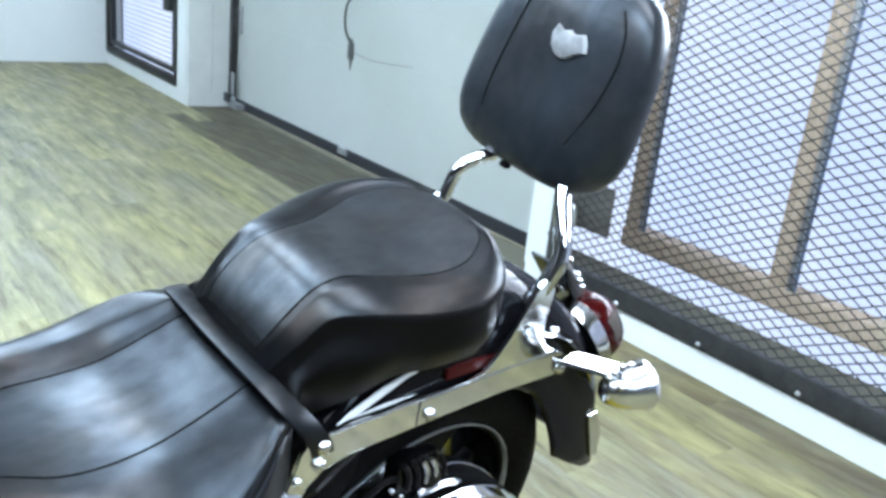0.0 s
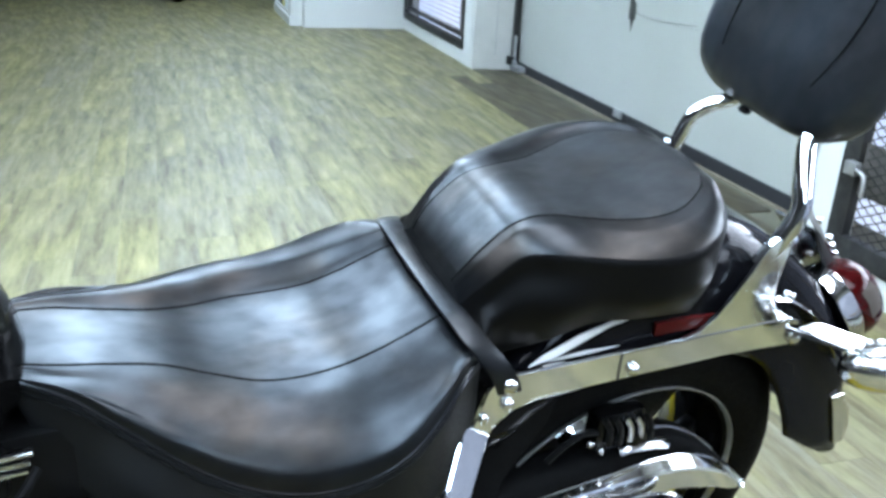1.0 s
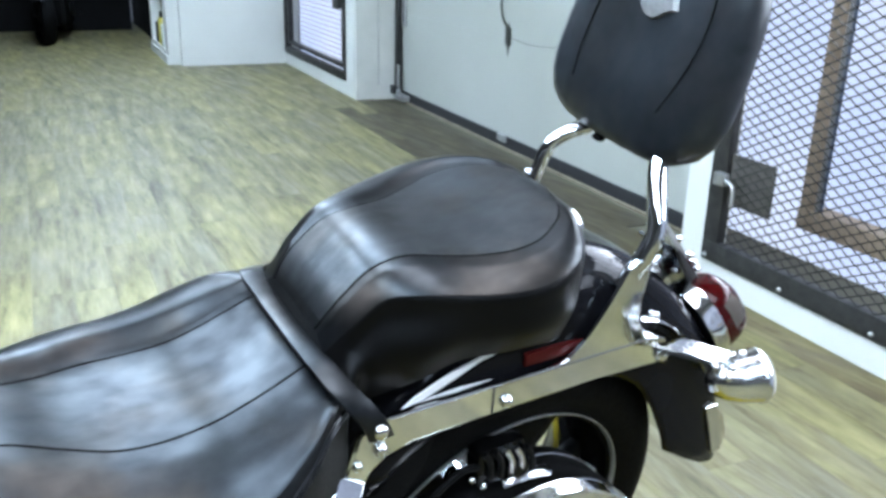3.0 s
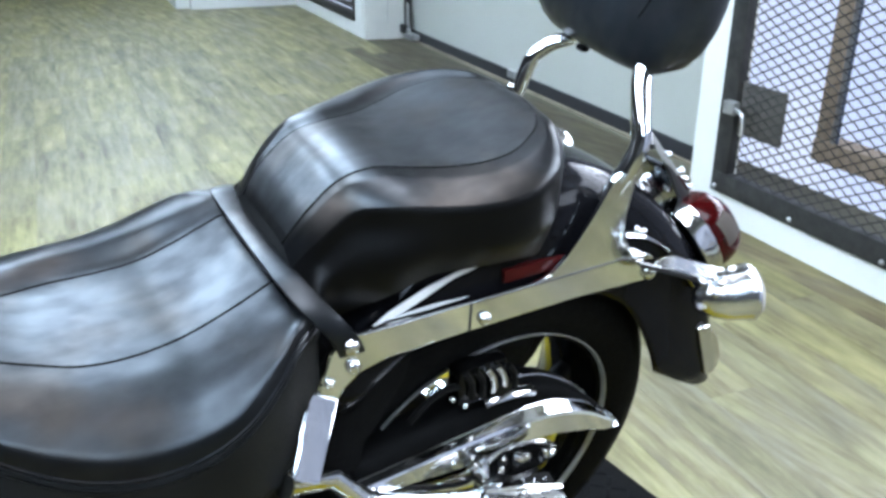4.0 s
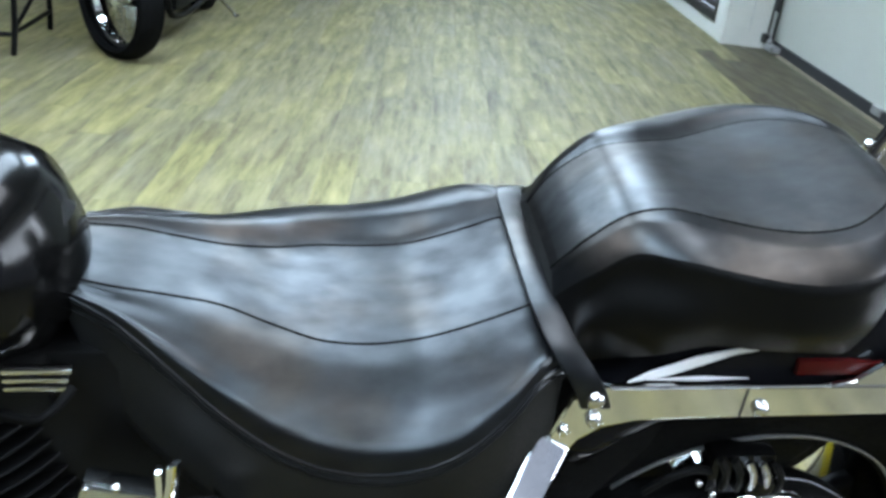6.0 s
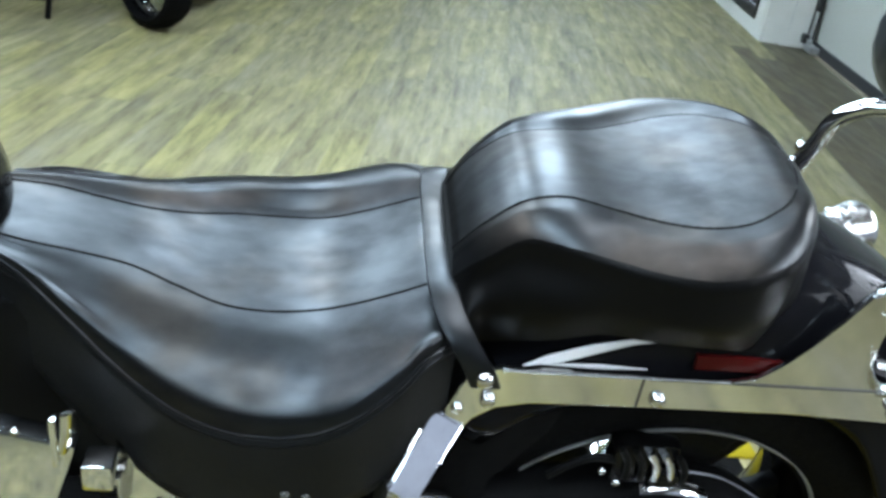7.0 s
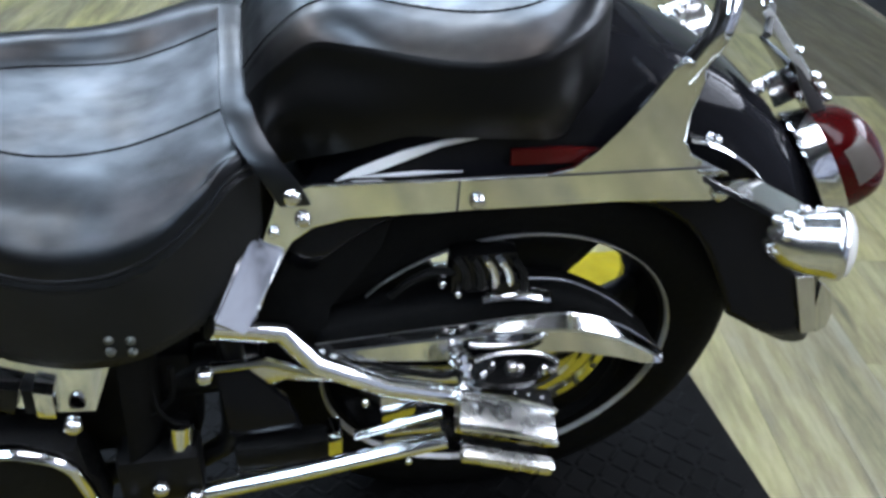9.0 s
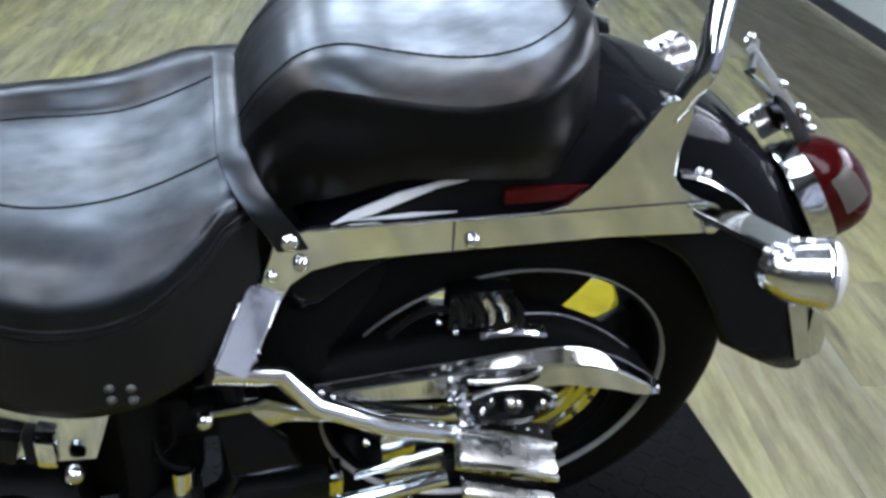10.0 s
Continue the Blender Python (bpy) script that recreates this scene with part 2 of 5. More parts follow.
def tube(points, radius, steps=6, sides=12, flat=1.0, bm=None, taper=None):
    """A round bar along a smooth line; taper gives the radius factor along it."""
    bm = bm or bmesh.new()
    line = curve_through(points, steps) if steps > 1 else [Vector(p) for p in points]
    rings, up = [], None
    for i, p in enumerate(line):
        d = (line[min(i + 1, len(line) - 1)] - line[max(i - 1, 0)]).normalized()
        if up is None:
            up = d.orthogonal().normalized() if abs(d.z) > 0.9 else d.cross(Vector((0, 0, 1))).normalized()
        up = (up - d * up.dot(d)).normalized()
        side = d.cross(up)
        r = radius * (taper(i / (len(line) - 1)) if taper else 1)
        rings.append([bm.verts.new(p + up * math.cos(a) * r + side * math.sin(a) * r * flat) for a in (2 * math.pi * k / sides for k in range(sides))])
    for a, b in zip(rings, rings[1:]):
        for k in range(sides):
            bm.faces.new((a[k], a[(k + 1) % sides], b[(k + 1) % sides], b[k]))
    bm.faces.new(rings[0]), bm.faces.new(rings[-1])
    return bm


def turned(profile, m, segments=48, bm=None, start=0.0, sweep=360.0):
    """A profile of (radius, height) spun about the local z axis of m."""
    bm = bm or bmesh.new()
    full = abs(sweep) >= 360
    n = segments if full else segments + 1
    rings = []
    for k in range(n):
        a = radians(start + sweep * k / segments)
        rings.append([bm.verts.new(m @ Vector((r * math.cos(a), r * math.sin(a), h))) for r, h in profile])
    for k in range(segments):
        a, b = rings[k], rings[(k + 1) % n]
        for i in range(len(profile) - 1):
            if profile[i][0] < 1e-6 and profile[i + 1][0] < 1e-6:
                continue
            bm.faces.new((a[i], b[i], b[i + 1], a[i + 1]))
    bmesh.ops.remove_doubles(bm, verts=bm.verts, dist=1e-6)
    return bm


def sheet(rows, bm=None, closed=False):
    bm = bm or bmesh.new()
    g = [[bm.verts.new(p) for p in r] for r in rows]
    for a, b in zip(g, g[1:]):
        for k in range(len(a) - (0 if closed else 1)):
            j = (k + 1) % len(a)
            bm.faces.new((a[k], a[j], b[j], b[k]))
    return bm, g


def plate(outline, v0, v1, bevel=0.0):
    """An outline in (u, w), given thickness from v0 to v1."""
    bm = bmesh.new()
    f = bm.faces.new([bm.verts.new((u, v0, w)) for u, w in outline])
    ex = bmesh.ops.extrude_face_region(bm, geom=[f])
    for v in (e for e in ex["geom"] if isinstance(e, bmesh.types.BMVert)):
        v.co.y = v1
    if bevel:
        bmesh.ops.bevel(bm, geom=[e for e in bm.edges if abs(e.verts[0].co.y - e.verts[1].co.y) < 1e-6], offset=bevel, segments=2, affect="EDGES", profile=0.6)
    return bm


def bolt(name, at, axis, r, parent, mat=None, label=""):
    m = Matrix.Translation(at) @ Vector(axis).to_track_quat("Z", "Y").to_matrix().to_4x4()
    return part(name, turned([(0, 0.9 * r), (0.55 * r, 0.85 * r), (0.9 * r, 0.55 * r), (r, 0.1 * r), (r, -0.4 * r), (0, -0.4 * r)], m, 14), mat or CHROME_DULL, parent, label)


def room_box(p0, p1, q0, q1, z0, z1, bevel=0.0, bm=None):
    b = box(p0, p1, q0, q1, z0, z1, bevel)
    b.transform(ROOM)
    if bm is None:
        return b
    me = bpy.data.meshes.new("tmp")
    b.to_mesh(me), b.free()
    bm.from_mesh(me)
    bpy.data.meshes.remove(me)
    return bm


def structure(name, bm, mat, label, category):
    return tagged(part(name, bm, mat, None, smooth=False), label, category, kind="structure")


# ---- the room ----
wall = room_box(P_WALL, P_WALL + 0.12, Q_BACK, 2.82, -0.02, 0.115)
structure("wall_gate_base", wall, WHITE, "white painted low kerb wall under the mesh gate", "wall")
structure("wall_gate_post", room_box(P_WALL, P_WALL + 0.12, 2.69, 2.83, 0.115, CEIL), WHITE, "white painted post between gate and garage door", "wall")
# The jamb is slanted to keep it out of the camera's view through the mesh.
bm = bmesh.new()
foot = [ROOM @ Vector((p, q, 0)) for p, q in ((P_WALL + 0.12, 2.80), (P_DOOR + 0.05, 3.15), (P_DOOR + 0.05, 3.19), (P_WALL + 0.12, 2.83))]
lo, hi = [[bm.verts.new(v + Vector((0, 0, z))) for v in foot] for z in (-0.02, CEIL)]
bm.faces.new(lo), bm.faces.new(list(reversed(hi)))
for k in range(4):
    bm.faces.new((lo[k], hi[k], hi[(k + 1) % 4], lo[(k + 1) % 4]))
bmesh.ops.recalc_face_normals(bm, faces=bm.faces)
structure("wall_gate_return", bm, WHITE, "white painted garage door jamb, slanted to fit the camera's view", "wall")
structure("wall_gate_head", room_box(P_WALL, P_WALL + 0.12, Q_BACK, 2.69, 2.5, CEIL), WHITE, "white painted wall over the mesh gate", "wall")
structure("wall_door_head", room_box(P_WALL, P_DOOR + 0.05, 2.83, 7.12, 2.45, CEIL), WHITE, "white painted lintel over the garage door", "wall")
structure("wall_post", room_box(P_WALL, P_DOOR + 0.05, 7.12, 7.20, -0.02, CEIL), JAMB, "grey white door jamb", "wall")
win = room_box(P_WALL, P_WALL + 0.14, 7.20, 7.385, -0.02, CEIL)
win = room_box(P_WALL, P_WALL + 0.14, 7.385, 9.70, -0.02, 0.12, bm=win)
win = room_box(P_WALL, P_WALL + 0.14, 7.385, 9.70, 2.1, CEIL, bm=win)
win = room_box(P_WALL, P_WALL + 0.14, 9.41, 9.70, 0.12, 2.1, bm=win)
structure("wall_window", win, WHITE, "white painted wall round a glazed panel", "wall")
structure("wall_far", room_box(1.57, P_WALL, Q_FAR, Q_FAR + 0.12, -0.02, CEIL), WHITE, "plain white painted wall", "wall")
structure("wall_north", room_box(P_BACK, 1.45, 13.0, 13.15, -0.02, CEIL), UNLIT_BLACK, "wall blackened to stand in for the unlit far end", "wall")
structure("wall_west", room_box(P_BACK - 0.15, P_BACK, Q_BACK, 14.15, -0.02, CEIL), BACKWALL, "plain slate grey wall", "wall")
structure("wall_south", room_box(P_BACK, P_DOOR, Q_BACK - 0.15, Q_BACK, -0.02, CEIL), BACKWALL, "plain slate grey wall behind the room", "wall")
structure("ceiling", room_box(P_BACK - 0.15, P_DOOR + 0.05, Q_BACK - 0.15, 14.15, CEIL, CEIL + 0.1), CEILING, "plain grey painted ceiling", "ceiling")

floor = structure("floor", room_box(P_BACK - 0.15, P_DOOR + 0.25, Q_BACK - 0.15, 14.15, -0.06, -0.006), JOINT, "greyed oak plank floor", "floor")
structure("ground", box(-400, 400, -400, 400, -1.5, -1.4), JAMB, "pale concrete yard outside", "ground")

# shelf closet at the far corner
closet = room_box(1.45, 1.57, 9.54, 9.78, -0.02, CEIL)
closet = room_box(1.45, 1.57, 9.78, 10.75, -0.02, 0.13, bm=closet)
closet = room_box(1.45, 2.0, 10.75, 10.86, -0.02, CEIL, bm=closet)
closet = room_box(1.45, 1.57, 9.78, 10.75, 2.2, CEIL, bm=closet)
closet = room_box(1.57, 1.95, 9.78, 10.75, 0.10, 0.13, bm=closet)
closet = room_box(1.95, 2.0, 9.6, 10.9, 0.0, 2.3, bm=closet)
structure("wall_closet", closet, WHITE, "white closet wall with an open shelf niche", "wall")
shelf = thing("niche_shelf", Matrix(), "white shelf board in a wall niche", "shelf")
part("board", room_box(1.5, 1.94, 9.79, 10.74, 0.62, 0.65, 0.004), WHITE, shelf)
structure("wall_closet_back", room_box(1.57, 1.70, 10.86, 14.0, -0.02, CEIL), UNLIT_BLACK, "wall blackened for the darkness behind the closet", "wall")
structure("baseboard", room_box(1.435, 1.45, 9.54, 10.86, 0.0, 0.09), WHITE, "white skirting board", "baseboard")

# ---- the motorcycle ----
BIKE_POSE = pose(0, 1.0856, 0, 4.5, 0, 0)
bike = thing("motorcycle", BIKE_POSE, "black and chrome cruiser motorcycle with worn leather seats and sissy bar", "motorcycle")


# The machine leans on its side stand: the seats, the back rest and the wheel share this tilt.
TIPPED = pose(0, 0, 0.96, 8, 0, 0) @ pose(0, 0, -0.96)


def mirrored(rows, centre, roll_to, shoulder_to):
    """Columns from the left bottom over the top to the right bottom, out of half sections; the near roll is lowered to
    fit the camera's view.
    """
    out = []
    for (u, half), c in zip(rows, centre):
        near = [(u, -v, w) for v, w in half]
        (_, v1, w1), (_, v0, w0) = near[-2], near[-1]
        (_, v2, w2), (_, v3, w3) = near[-3], near[-4]
        near[-2] = (u, v1, min(w1, w0 + roll_to))
        near[-3] = (u, v2, min(w2, w3 + (w0 - w3) * shoulder_to))
        out.append(near + [(u, 0, c)] + [(u, v, w) for v, w in reversed(half)])
    return out


def smooth_sheet(rows, nu, nv):
    cross = [curve_through(r, nv) for r in rows]
    cols = [curve_through([r[k] for r in cross], nu) for k in range(len(cross[0]))]
    return [[c[i] for c in cols] for i in range(len(cols[0]))]


# rider seat: u, seam (v, w), roll (v, w), shoulder (v, w), welt (v, w), hem (v, w)
RIDER = [
    (0.085, (0.052, 0.820), (0.062, 0.823), (0.072, 0.820), (0.078, 0.815), (0.082, 0.785)),
    (0.140, (0.059, 0.811), (0.078, 0.815), (0.095, 0.808), (0.106, 0.800), (0.125, 0.667)),
    (0.200, (0.058, 0.798), (0.087, 0.806), (0.120, 0.786), (0.142, 0.764), (0.160, 0.603)),
    (0.260, (0.060, 0.784), (0.102, 0.794), (0.150, 0.768), (0.178, 0.725), (0.195, 0.567)),
    (0.320, (0.076, 0.768), (0.122, 0.782), (0.180, 0.757), (0.212, 0.700), (0.228, 0.542)),
    (0.380, (0.095, 0.758), (0.141, 0.776), (0.202, 0.749), (0.236, 0.688), (0.250, 0.536)),
]
RIDER += [
    (0.440, (0.099, 0.755), (0.147, 0.776), (0.212, 0.746), (0.247, 0.686), (0.262, 0.536)),
    (0.500, (0.097, 0.761), (0.148, 0.784), (0.213, 0.758), (0.249, 0.697), (0.264, 0.547)),
    (0.550, (0.096, 0.777), (0.146, 0.798), (0.206, 0.780), (0.243, 0.722), (0.258, 0.568)),
    (0.600, (0.095, 0.799), (0.138, 0.816), (0.190, 0.805), (0.219, 0.755), (0.239, 0.590)),
    (0.635, (0.093, 0.815), (0.128, 0.829), (0.170, 0.814), (0.194, 0.786), (0.214, 0.621)),
    (0.672, (0.085, 0.820), (0.112, 0.828), (0.148, 0.815), (0.168, 0.792), (0.186, 0.692)),
]
half_rows = [(r[0], list(reversed(r[1:]))) for r in RIDER]
rows = mirrored(half_rows, [r[1][1] - 0.002 if 0.3 < r[0] < 0.66 else r[1][1] for r in RIDER], -0.004, 0.63)
grid = smooth_sheet(rows, 6, 6)
bm, g = sheet([r[6:-6] for r in grid])
bm.faces.new(g[0])
bm.faces.new(list(reversed(g[-1])))
rider = part("rider_seat", bm, LEATHER, bike, "worn smooth black leather rider seat")
rider.matrix_basis = TIPPED
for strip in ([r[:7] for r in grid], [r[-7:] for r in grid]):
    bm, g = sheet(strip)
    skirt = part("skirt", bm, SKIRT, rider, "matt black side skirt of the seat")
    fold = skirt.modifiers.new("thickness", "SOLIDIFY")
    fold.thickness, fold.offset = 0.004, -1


def seam_line(pts, r, parent, mat=SEAM, name="seam", lift=0.0, steps=8, label=""):
    line = [(u, v, w + lift) for u, v, w in pts]
    if mat is not SEAM:
        return part(name, tube(line, r, steps, 6), mat, parent, label)
    bm = tube(line, r, steps, 6)
    run = curve_through(line, steps)
    for a, b in list(zip(run, run[1:]))[::2]:
        tube([a, b], r * 1.12, 1, 6, bm=bm)
    return part(name, bm, mat, parent, label)


for s in (-1, 1):
    seam_line([(r[0], s * r[1][0], r[1][1]) for r in RIDER], 0.0016, rider)
    seam_line([(r[0], s * (r[4][0] + 0.001), r[4][1]) for r in RIDER], 0.0030, rider, LEATHER, "welt")
    seam_line([(r[0], s * (r[4][0] + 0.0015), r[4][1] - 0.014) for r in RIDER], 0.0024, rider, LEATHER, "welt")

# pillion seat
PILLION = [
    (0.662, (0.070, 0.858), (0.086, 0.849), (0.102, 0.836), (0.120, 0.815), (0.142, 0.800), (0.148, 0.752)),
    (0.678, (0.075, 0.886), (0.092, 0.880), (0.111, 0.864), (0.132, 0.838), (0.158, 0.815), (0.160, 0.748)),
    (0.700, (0.076, 0.913), (0.095, 0.910), (0.119, 0.893), (0.127, 0.862), (0.148, 0.830), (0.136, 0.756)),
    (0.740, (0.075, 0.946), (0.098, 0.947), (0.125, 0.933), (0.133, 0.898), (0.158, 0.850), (0.146, 0.774)),
    (0.790, (0.076, 0.957), (0.109, 0.958), (0.148, 0.939), (0.156, 0.905), (0.176, 0.860), (0.164, 0.798)),
    (0.850, (0.091, 0.954), (0.127, 0.957), (0.171, 0.942), (0.179, 0.912), (0.183, 0.868), (0.171, 0.820)),
    (0.900, (0.110, 0.956), (0.150, 0.960), (0.189, 0.945), (0.197, 0.915), (0.201, 0.873), (0.186, 0.828)),
]
PILLION += [
    (0.950, (0.125, 0.963), (0.163, 0.967), (0.199, 0.950), (0.207, 0.917), (0.211, 0.873), (0.187, 0.825)),
    (1.000, (0.125, 0.973), (0.161, 0.976), (0.195, 0.956), (0.203, 0.924), (0.207, 0.872), (0.182, 0.818)),
    (1.045, (0.103, 0.983), (0.141, 0.984), (0.174, 0.961), (0.182, 0.930), (0.186, 0.872), (0.169, 0.807)),
    (1.080, (0.063, 0.989), (0.104, 0.988), (0.140, 0.963), (0.148, 0.934), (0.152, 0.870), (0.140, 0.804)),
    (1.110, (0.028, 0.978), (0.066, 0.975), (0.094, 0.955), (0.106, 0.927), (0.123, 0.866), (0.119, 0.800)),
    (1.132, (0.014, 0.932), (0.037, 0.928), (0.048, 0.910), (0.060, 0.882), (0.076, 0.858), (0.077, 0.799)),
]
half_rows = [(r[0], list(reversed(r[1:]))) for r in PILLION]
rows = mirrored(half_rows, [r[1][1] + 0.003 for r in PILLION], -0.003, 0.58)
grid = smooth_sheet(rows, 6, 6)
bm, g = sheet([r[18:-18] for r in grid])
pillion = part("pillion_seat", bm, LEATHER, bike, "bulky black leather pillion pad with a scuffed top")
pillion.matrix_basis = TIPPED
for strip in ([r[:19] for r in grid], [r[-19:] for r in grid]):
    part("side_panel", sheet(strip)[0], SHADED_LEATHER, pillion, "leather side of the pad, darkened as shade")
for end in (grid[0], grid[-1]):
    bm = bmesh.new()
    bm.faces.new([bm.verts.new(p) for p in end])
    part("end_panel", bm, SHADED_LEATHER, pillion)
top = [r for r in PILLION if r[0] <= 1.06]
lo, hi = 5 * 6, 7 * 6
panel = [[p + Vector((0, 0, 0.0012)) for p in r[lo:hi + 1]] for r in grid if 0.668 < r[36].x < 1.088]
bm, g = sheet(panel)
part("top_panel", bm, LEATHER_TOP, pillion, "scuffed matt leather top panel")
ring = [(r[0], -r[1][0], r[1][1]) for r in top] + [(1.070, -0.080, 0.9875), (1.090, -0.038, 0.988), (1.097, 0, 0.988), (1.090, 0.038, 0.988), (1.070, 0.080, 0.9875)] + [(r[0], r[1][0], r[1][1]) for r in reversed(top)]
seam_line(ring, 0.0016, pillion)

# strap between the seats
arc = [(-0.199, 0.745), (-0.197, 0.772), (-0.184, 0.800), (-0.158, 0.820), (-0.122, 0.833), (-0.075, 0.834), (0, 0.832)]
arc = arc + [(-v, w) for v, w in reversed(arc[:-1])]
us = [0.712, 0.700, 0.680, 0.662, 0.651, 0.648, 0.647, 0.648, 0.651, 0.662, 0.680, 0.700, 0.712]
mid = curve_through([(u, v, w) for u, (v, w) in zip(us, arc)], 5)
rows = []
for i, p in enumerate(mid):
    out = Vector((0, p.y, (p.z - 0.70))).normalized()
    e = 0.0165 + 0.003 * abs(p.y) / 0.16
    rows.append([p + Vector((-e, 0, 0)) + out * 0.001, *[p + Vector((f * e, 0, 0)) + out * h for f, h in ((-0.94, 0.0040), (-0.6, 0.0050), (0, 0.0054), (0.6, 0.0050), (0.94, 0.0040))], p + Vector((e, 0, 0)) + out * 0.001, p - out * 0.004])
bm, g = sheet(rows, closed=True)
bm.faces.new(g[0]), bm.faces.new(list(reversed(g[-1])))
strap = part("strap", bm, LEATHER, bike, "black leather grab strap with chrome rivets")
strap.matrix_basis = TIPPED
for s in (-1, 1):
    bolt("rivet", (0.708, s * 0.200, 0.760), (0, s, 0.1), 0.013, strap)

# fender struts, both sides
STRUT = [(0.610, 0.520), (0.640, 0.585), (0.662, 0.632), (0.676, 0.668), (0.690, 0.712), (0.706, 0.730), (0.740, 0.735), (0.860, 0.733), (0.960, 0.730), (1.030, 0.730), (1.075, 0.740), (1.105, 0.765), (1.130, 0.795), (1.160, 0.838), (1.185, 0.880), (1.200, 0.890), (1.224, 0.882), (1.230, 0.862),
         (1.222, 0.815), (1.224, 0.775), (1.240, 0.752), (1.275, 0.733), (1.300, 0.722), (1.312, 0.702), (1.304, 0.680), (1.285, 0.676), (1.140, 0.683), (0.930, 0.683), (0.780, 0.680), (0.735, 0.670), (0.708, 0.650), (0.692, 0.622), (0.668, 0.560), (0.652, 0.508)]
for s in (-1, 1):
    st = part("fender_strut", plate(STRUT, s * 0.150, s * 0.142, 0.0012), CHROME, bike, "mirror chrome fender strut", smooth=False)
    part("cover_edge", tube([(0.735, s * 0.1500, 0.7335), (0.900, s * 0.1500, 0.7330), (1.040, s * 0.1500, 0.7325)], 0.0022, 4, 8), CHROME_DULL, st)
    bolt("bolt", (0.722, s * 0.151, 0.685), (0, s, 0), 0.011, st)
    bolt("bolt", (0.948, s * 0.151, 0.698), (0, s, 0), 0.011, st)
    bolt("bolt", (1.296, s * 0.151, 0.690), (0, s, 0), 0.013, st)
    bolt("bolt", (0.685, s * 0.151, 0.668), (0, s, 0), 0.008, st)
    part("cover_joint", box(0.921, 0.9235, s * 0.1506 - 0.001, s * 0.1506 + 0.001, 0.684, 0.732), DARK, st)
    part("slot", box(0.930, 1.275, s * 0.1506 - 0.001, s * 0.1506 + 0.001, 0.7300, 0.7325), DARK, st)
    leg = [(0.602, 0.206, 0.570), (0.641, 0.208, 0.545), (0.699, 0.153, 0.638), (0.655, 0.151, 0.664)]
    bm = bmesh.new()
    lo = [bm.verts.new((u, s * (v - 0.012), w)) for u, v, w in leg]
    hi = [bm.verts.new((u, s * v, w)) for u, v, w in leg]
    bm.faces.new(hi), bm.faces.new(lo)
    for k in range(4):
        bm.faces.new((lo[k], lo[(k + 1) % 4], hi[(k + 1) % 4], hi[k]))
    bmesh.ops.bevel(bm, geom=bm.edges[:], offset=0.003, segments=2, affect="EDGES")
    part("strut_leg", bm, CHROME, st)

# rear fender
WC = (1.098, 0.344)


def fender_rows():
    rows = []
    for a in range(2, 150, 5):
        r = float(np.interp(a, [0, 10, 25, 34, 46, 61, 82, 110, 150], [0.480, 0.492, 0.506, 0.507, 0.508, 0.519, 0.540, 0.535, 0.500]))
        inner = float(np.interp(a, [0, 6, 16, 35, 57, 90, 125, 150], [0.440, 0.372, 0.305, 0.305, 0.325, 0.335, 0.400, 0.440]))
        sec = []
        for v, f in [(-0.126, 1.0), (-0.131, 0.74), (-0.130, 0.46), (-0.122, 0.24), (-0.100, 0.09), (-0.055, 0.015), (0, 0), (0.055, 0.015), (0.100, 0.09), (0.122, 0.24), (0.130, 0.46), (0.131, 0.74), (0.126, 1.0)]:
            rr = r - (r - inner) * f
            sec.append((WC[0] + rr * math.cos(radians(a)), v, WC[1] + rr * math.sin(radians(a)) + 0.10 * (v + 0.126)))
        rows.append(sec)
    return rows


bm, g = sheet([curve_through(r, 3) for r in fender_rows()])
fender = part("rear_fender", bm, PAINT, bike, "glossy black rear fender")
sol = fender.modifiers.new("thickness", "SOLIDIFY")
sol.thickness, sol.offset = 0.004, -1
for s in (-1, 1):
    part("stripe", plate([(0.765, 0.728), (0.790, 0.744), (0.850, 0.768), (0.905, 0.781), (0.960, 0.784), (0.900, 0.772), (0.850, 0.752), (0.815, 0.738)], s * 0.1335, s * 0.1305), SILVER, fender, "silver pinstripe flash")
    part("stripe", plate([(0.790, 0.732), (0.870, 0.736), (0.930, 0.733), (0.860, 0.730)], s * 0.1335, s * 0.1305), SILVER, fender)
    part("reflector", plate([(0.990, 0.764), (1.060, 0.764), (1.128, 0.758), (1.100, 0.741), (0.992, 0.741)], s * 0.138, s * 0.130, 0.002), RED_DARK, fender, "red side reflector")
    part("trim", plate([(1.487, 0.506), (1.520, 0.505), (1.545, 0.440), (1.565, 0.381), (1.539, 0.380), (1.515, 0.440)], s * 0.1345, s * 0.129, 0.0015), CHROME_DULL, fender, "chrome fender edge trim", smooth=False)
    part("lower_strip", tube([(1.235, s * 0.137, 0.772), (1.275, s * 0.139, 0.762), (1.335, s * 0.139, 0.725), (1.390, s * 0.137, 0.670), (1.440, s * 0.134, 0.612)], 0.014, 5, 12, 0.2), CHROME, fender, "chrome fender strip")
    for k in (0, 1):
        bolt("bolt", (1.262 + 0.014 * k, s * 0.142, 0.775 - 0.006 * k), (0, s, 0), 0.006, fender)
    for k in (0, 1):
        bolt("bolt", (1.128 + 0.014 * k, s * 0.10, 0.842 + 0.003 * k), (0, s, 0.6), 0.006, fender)
part("hem", plate([(1.560, 0.468), (1.587, 0.446), (1.608, 0.395), (1.608, 0.364), (1.590, 0.352), (1.570, 0.400)], -0.110, 0.110, 0.006), CHROME_DULL, fender, "chrome fender tip")

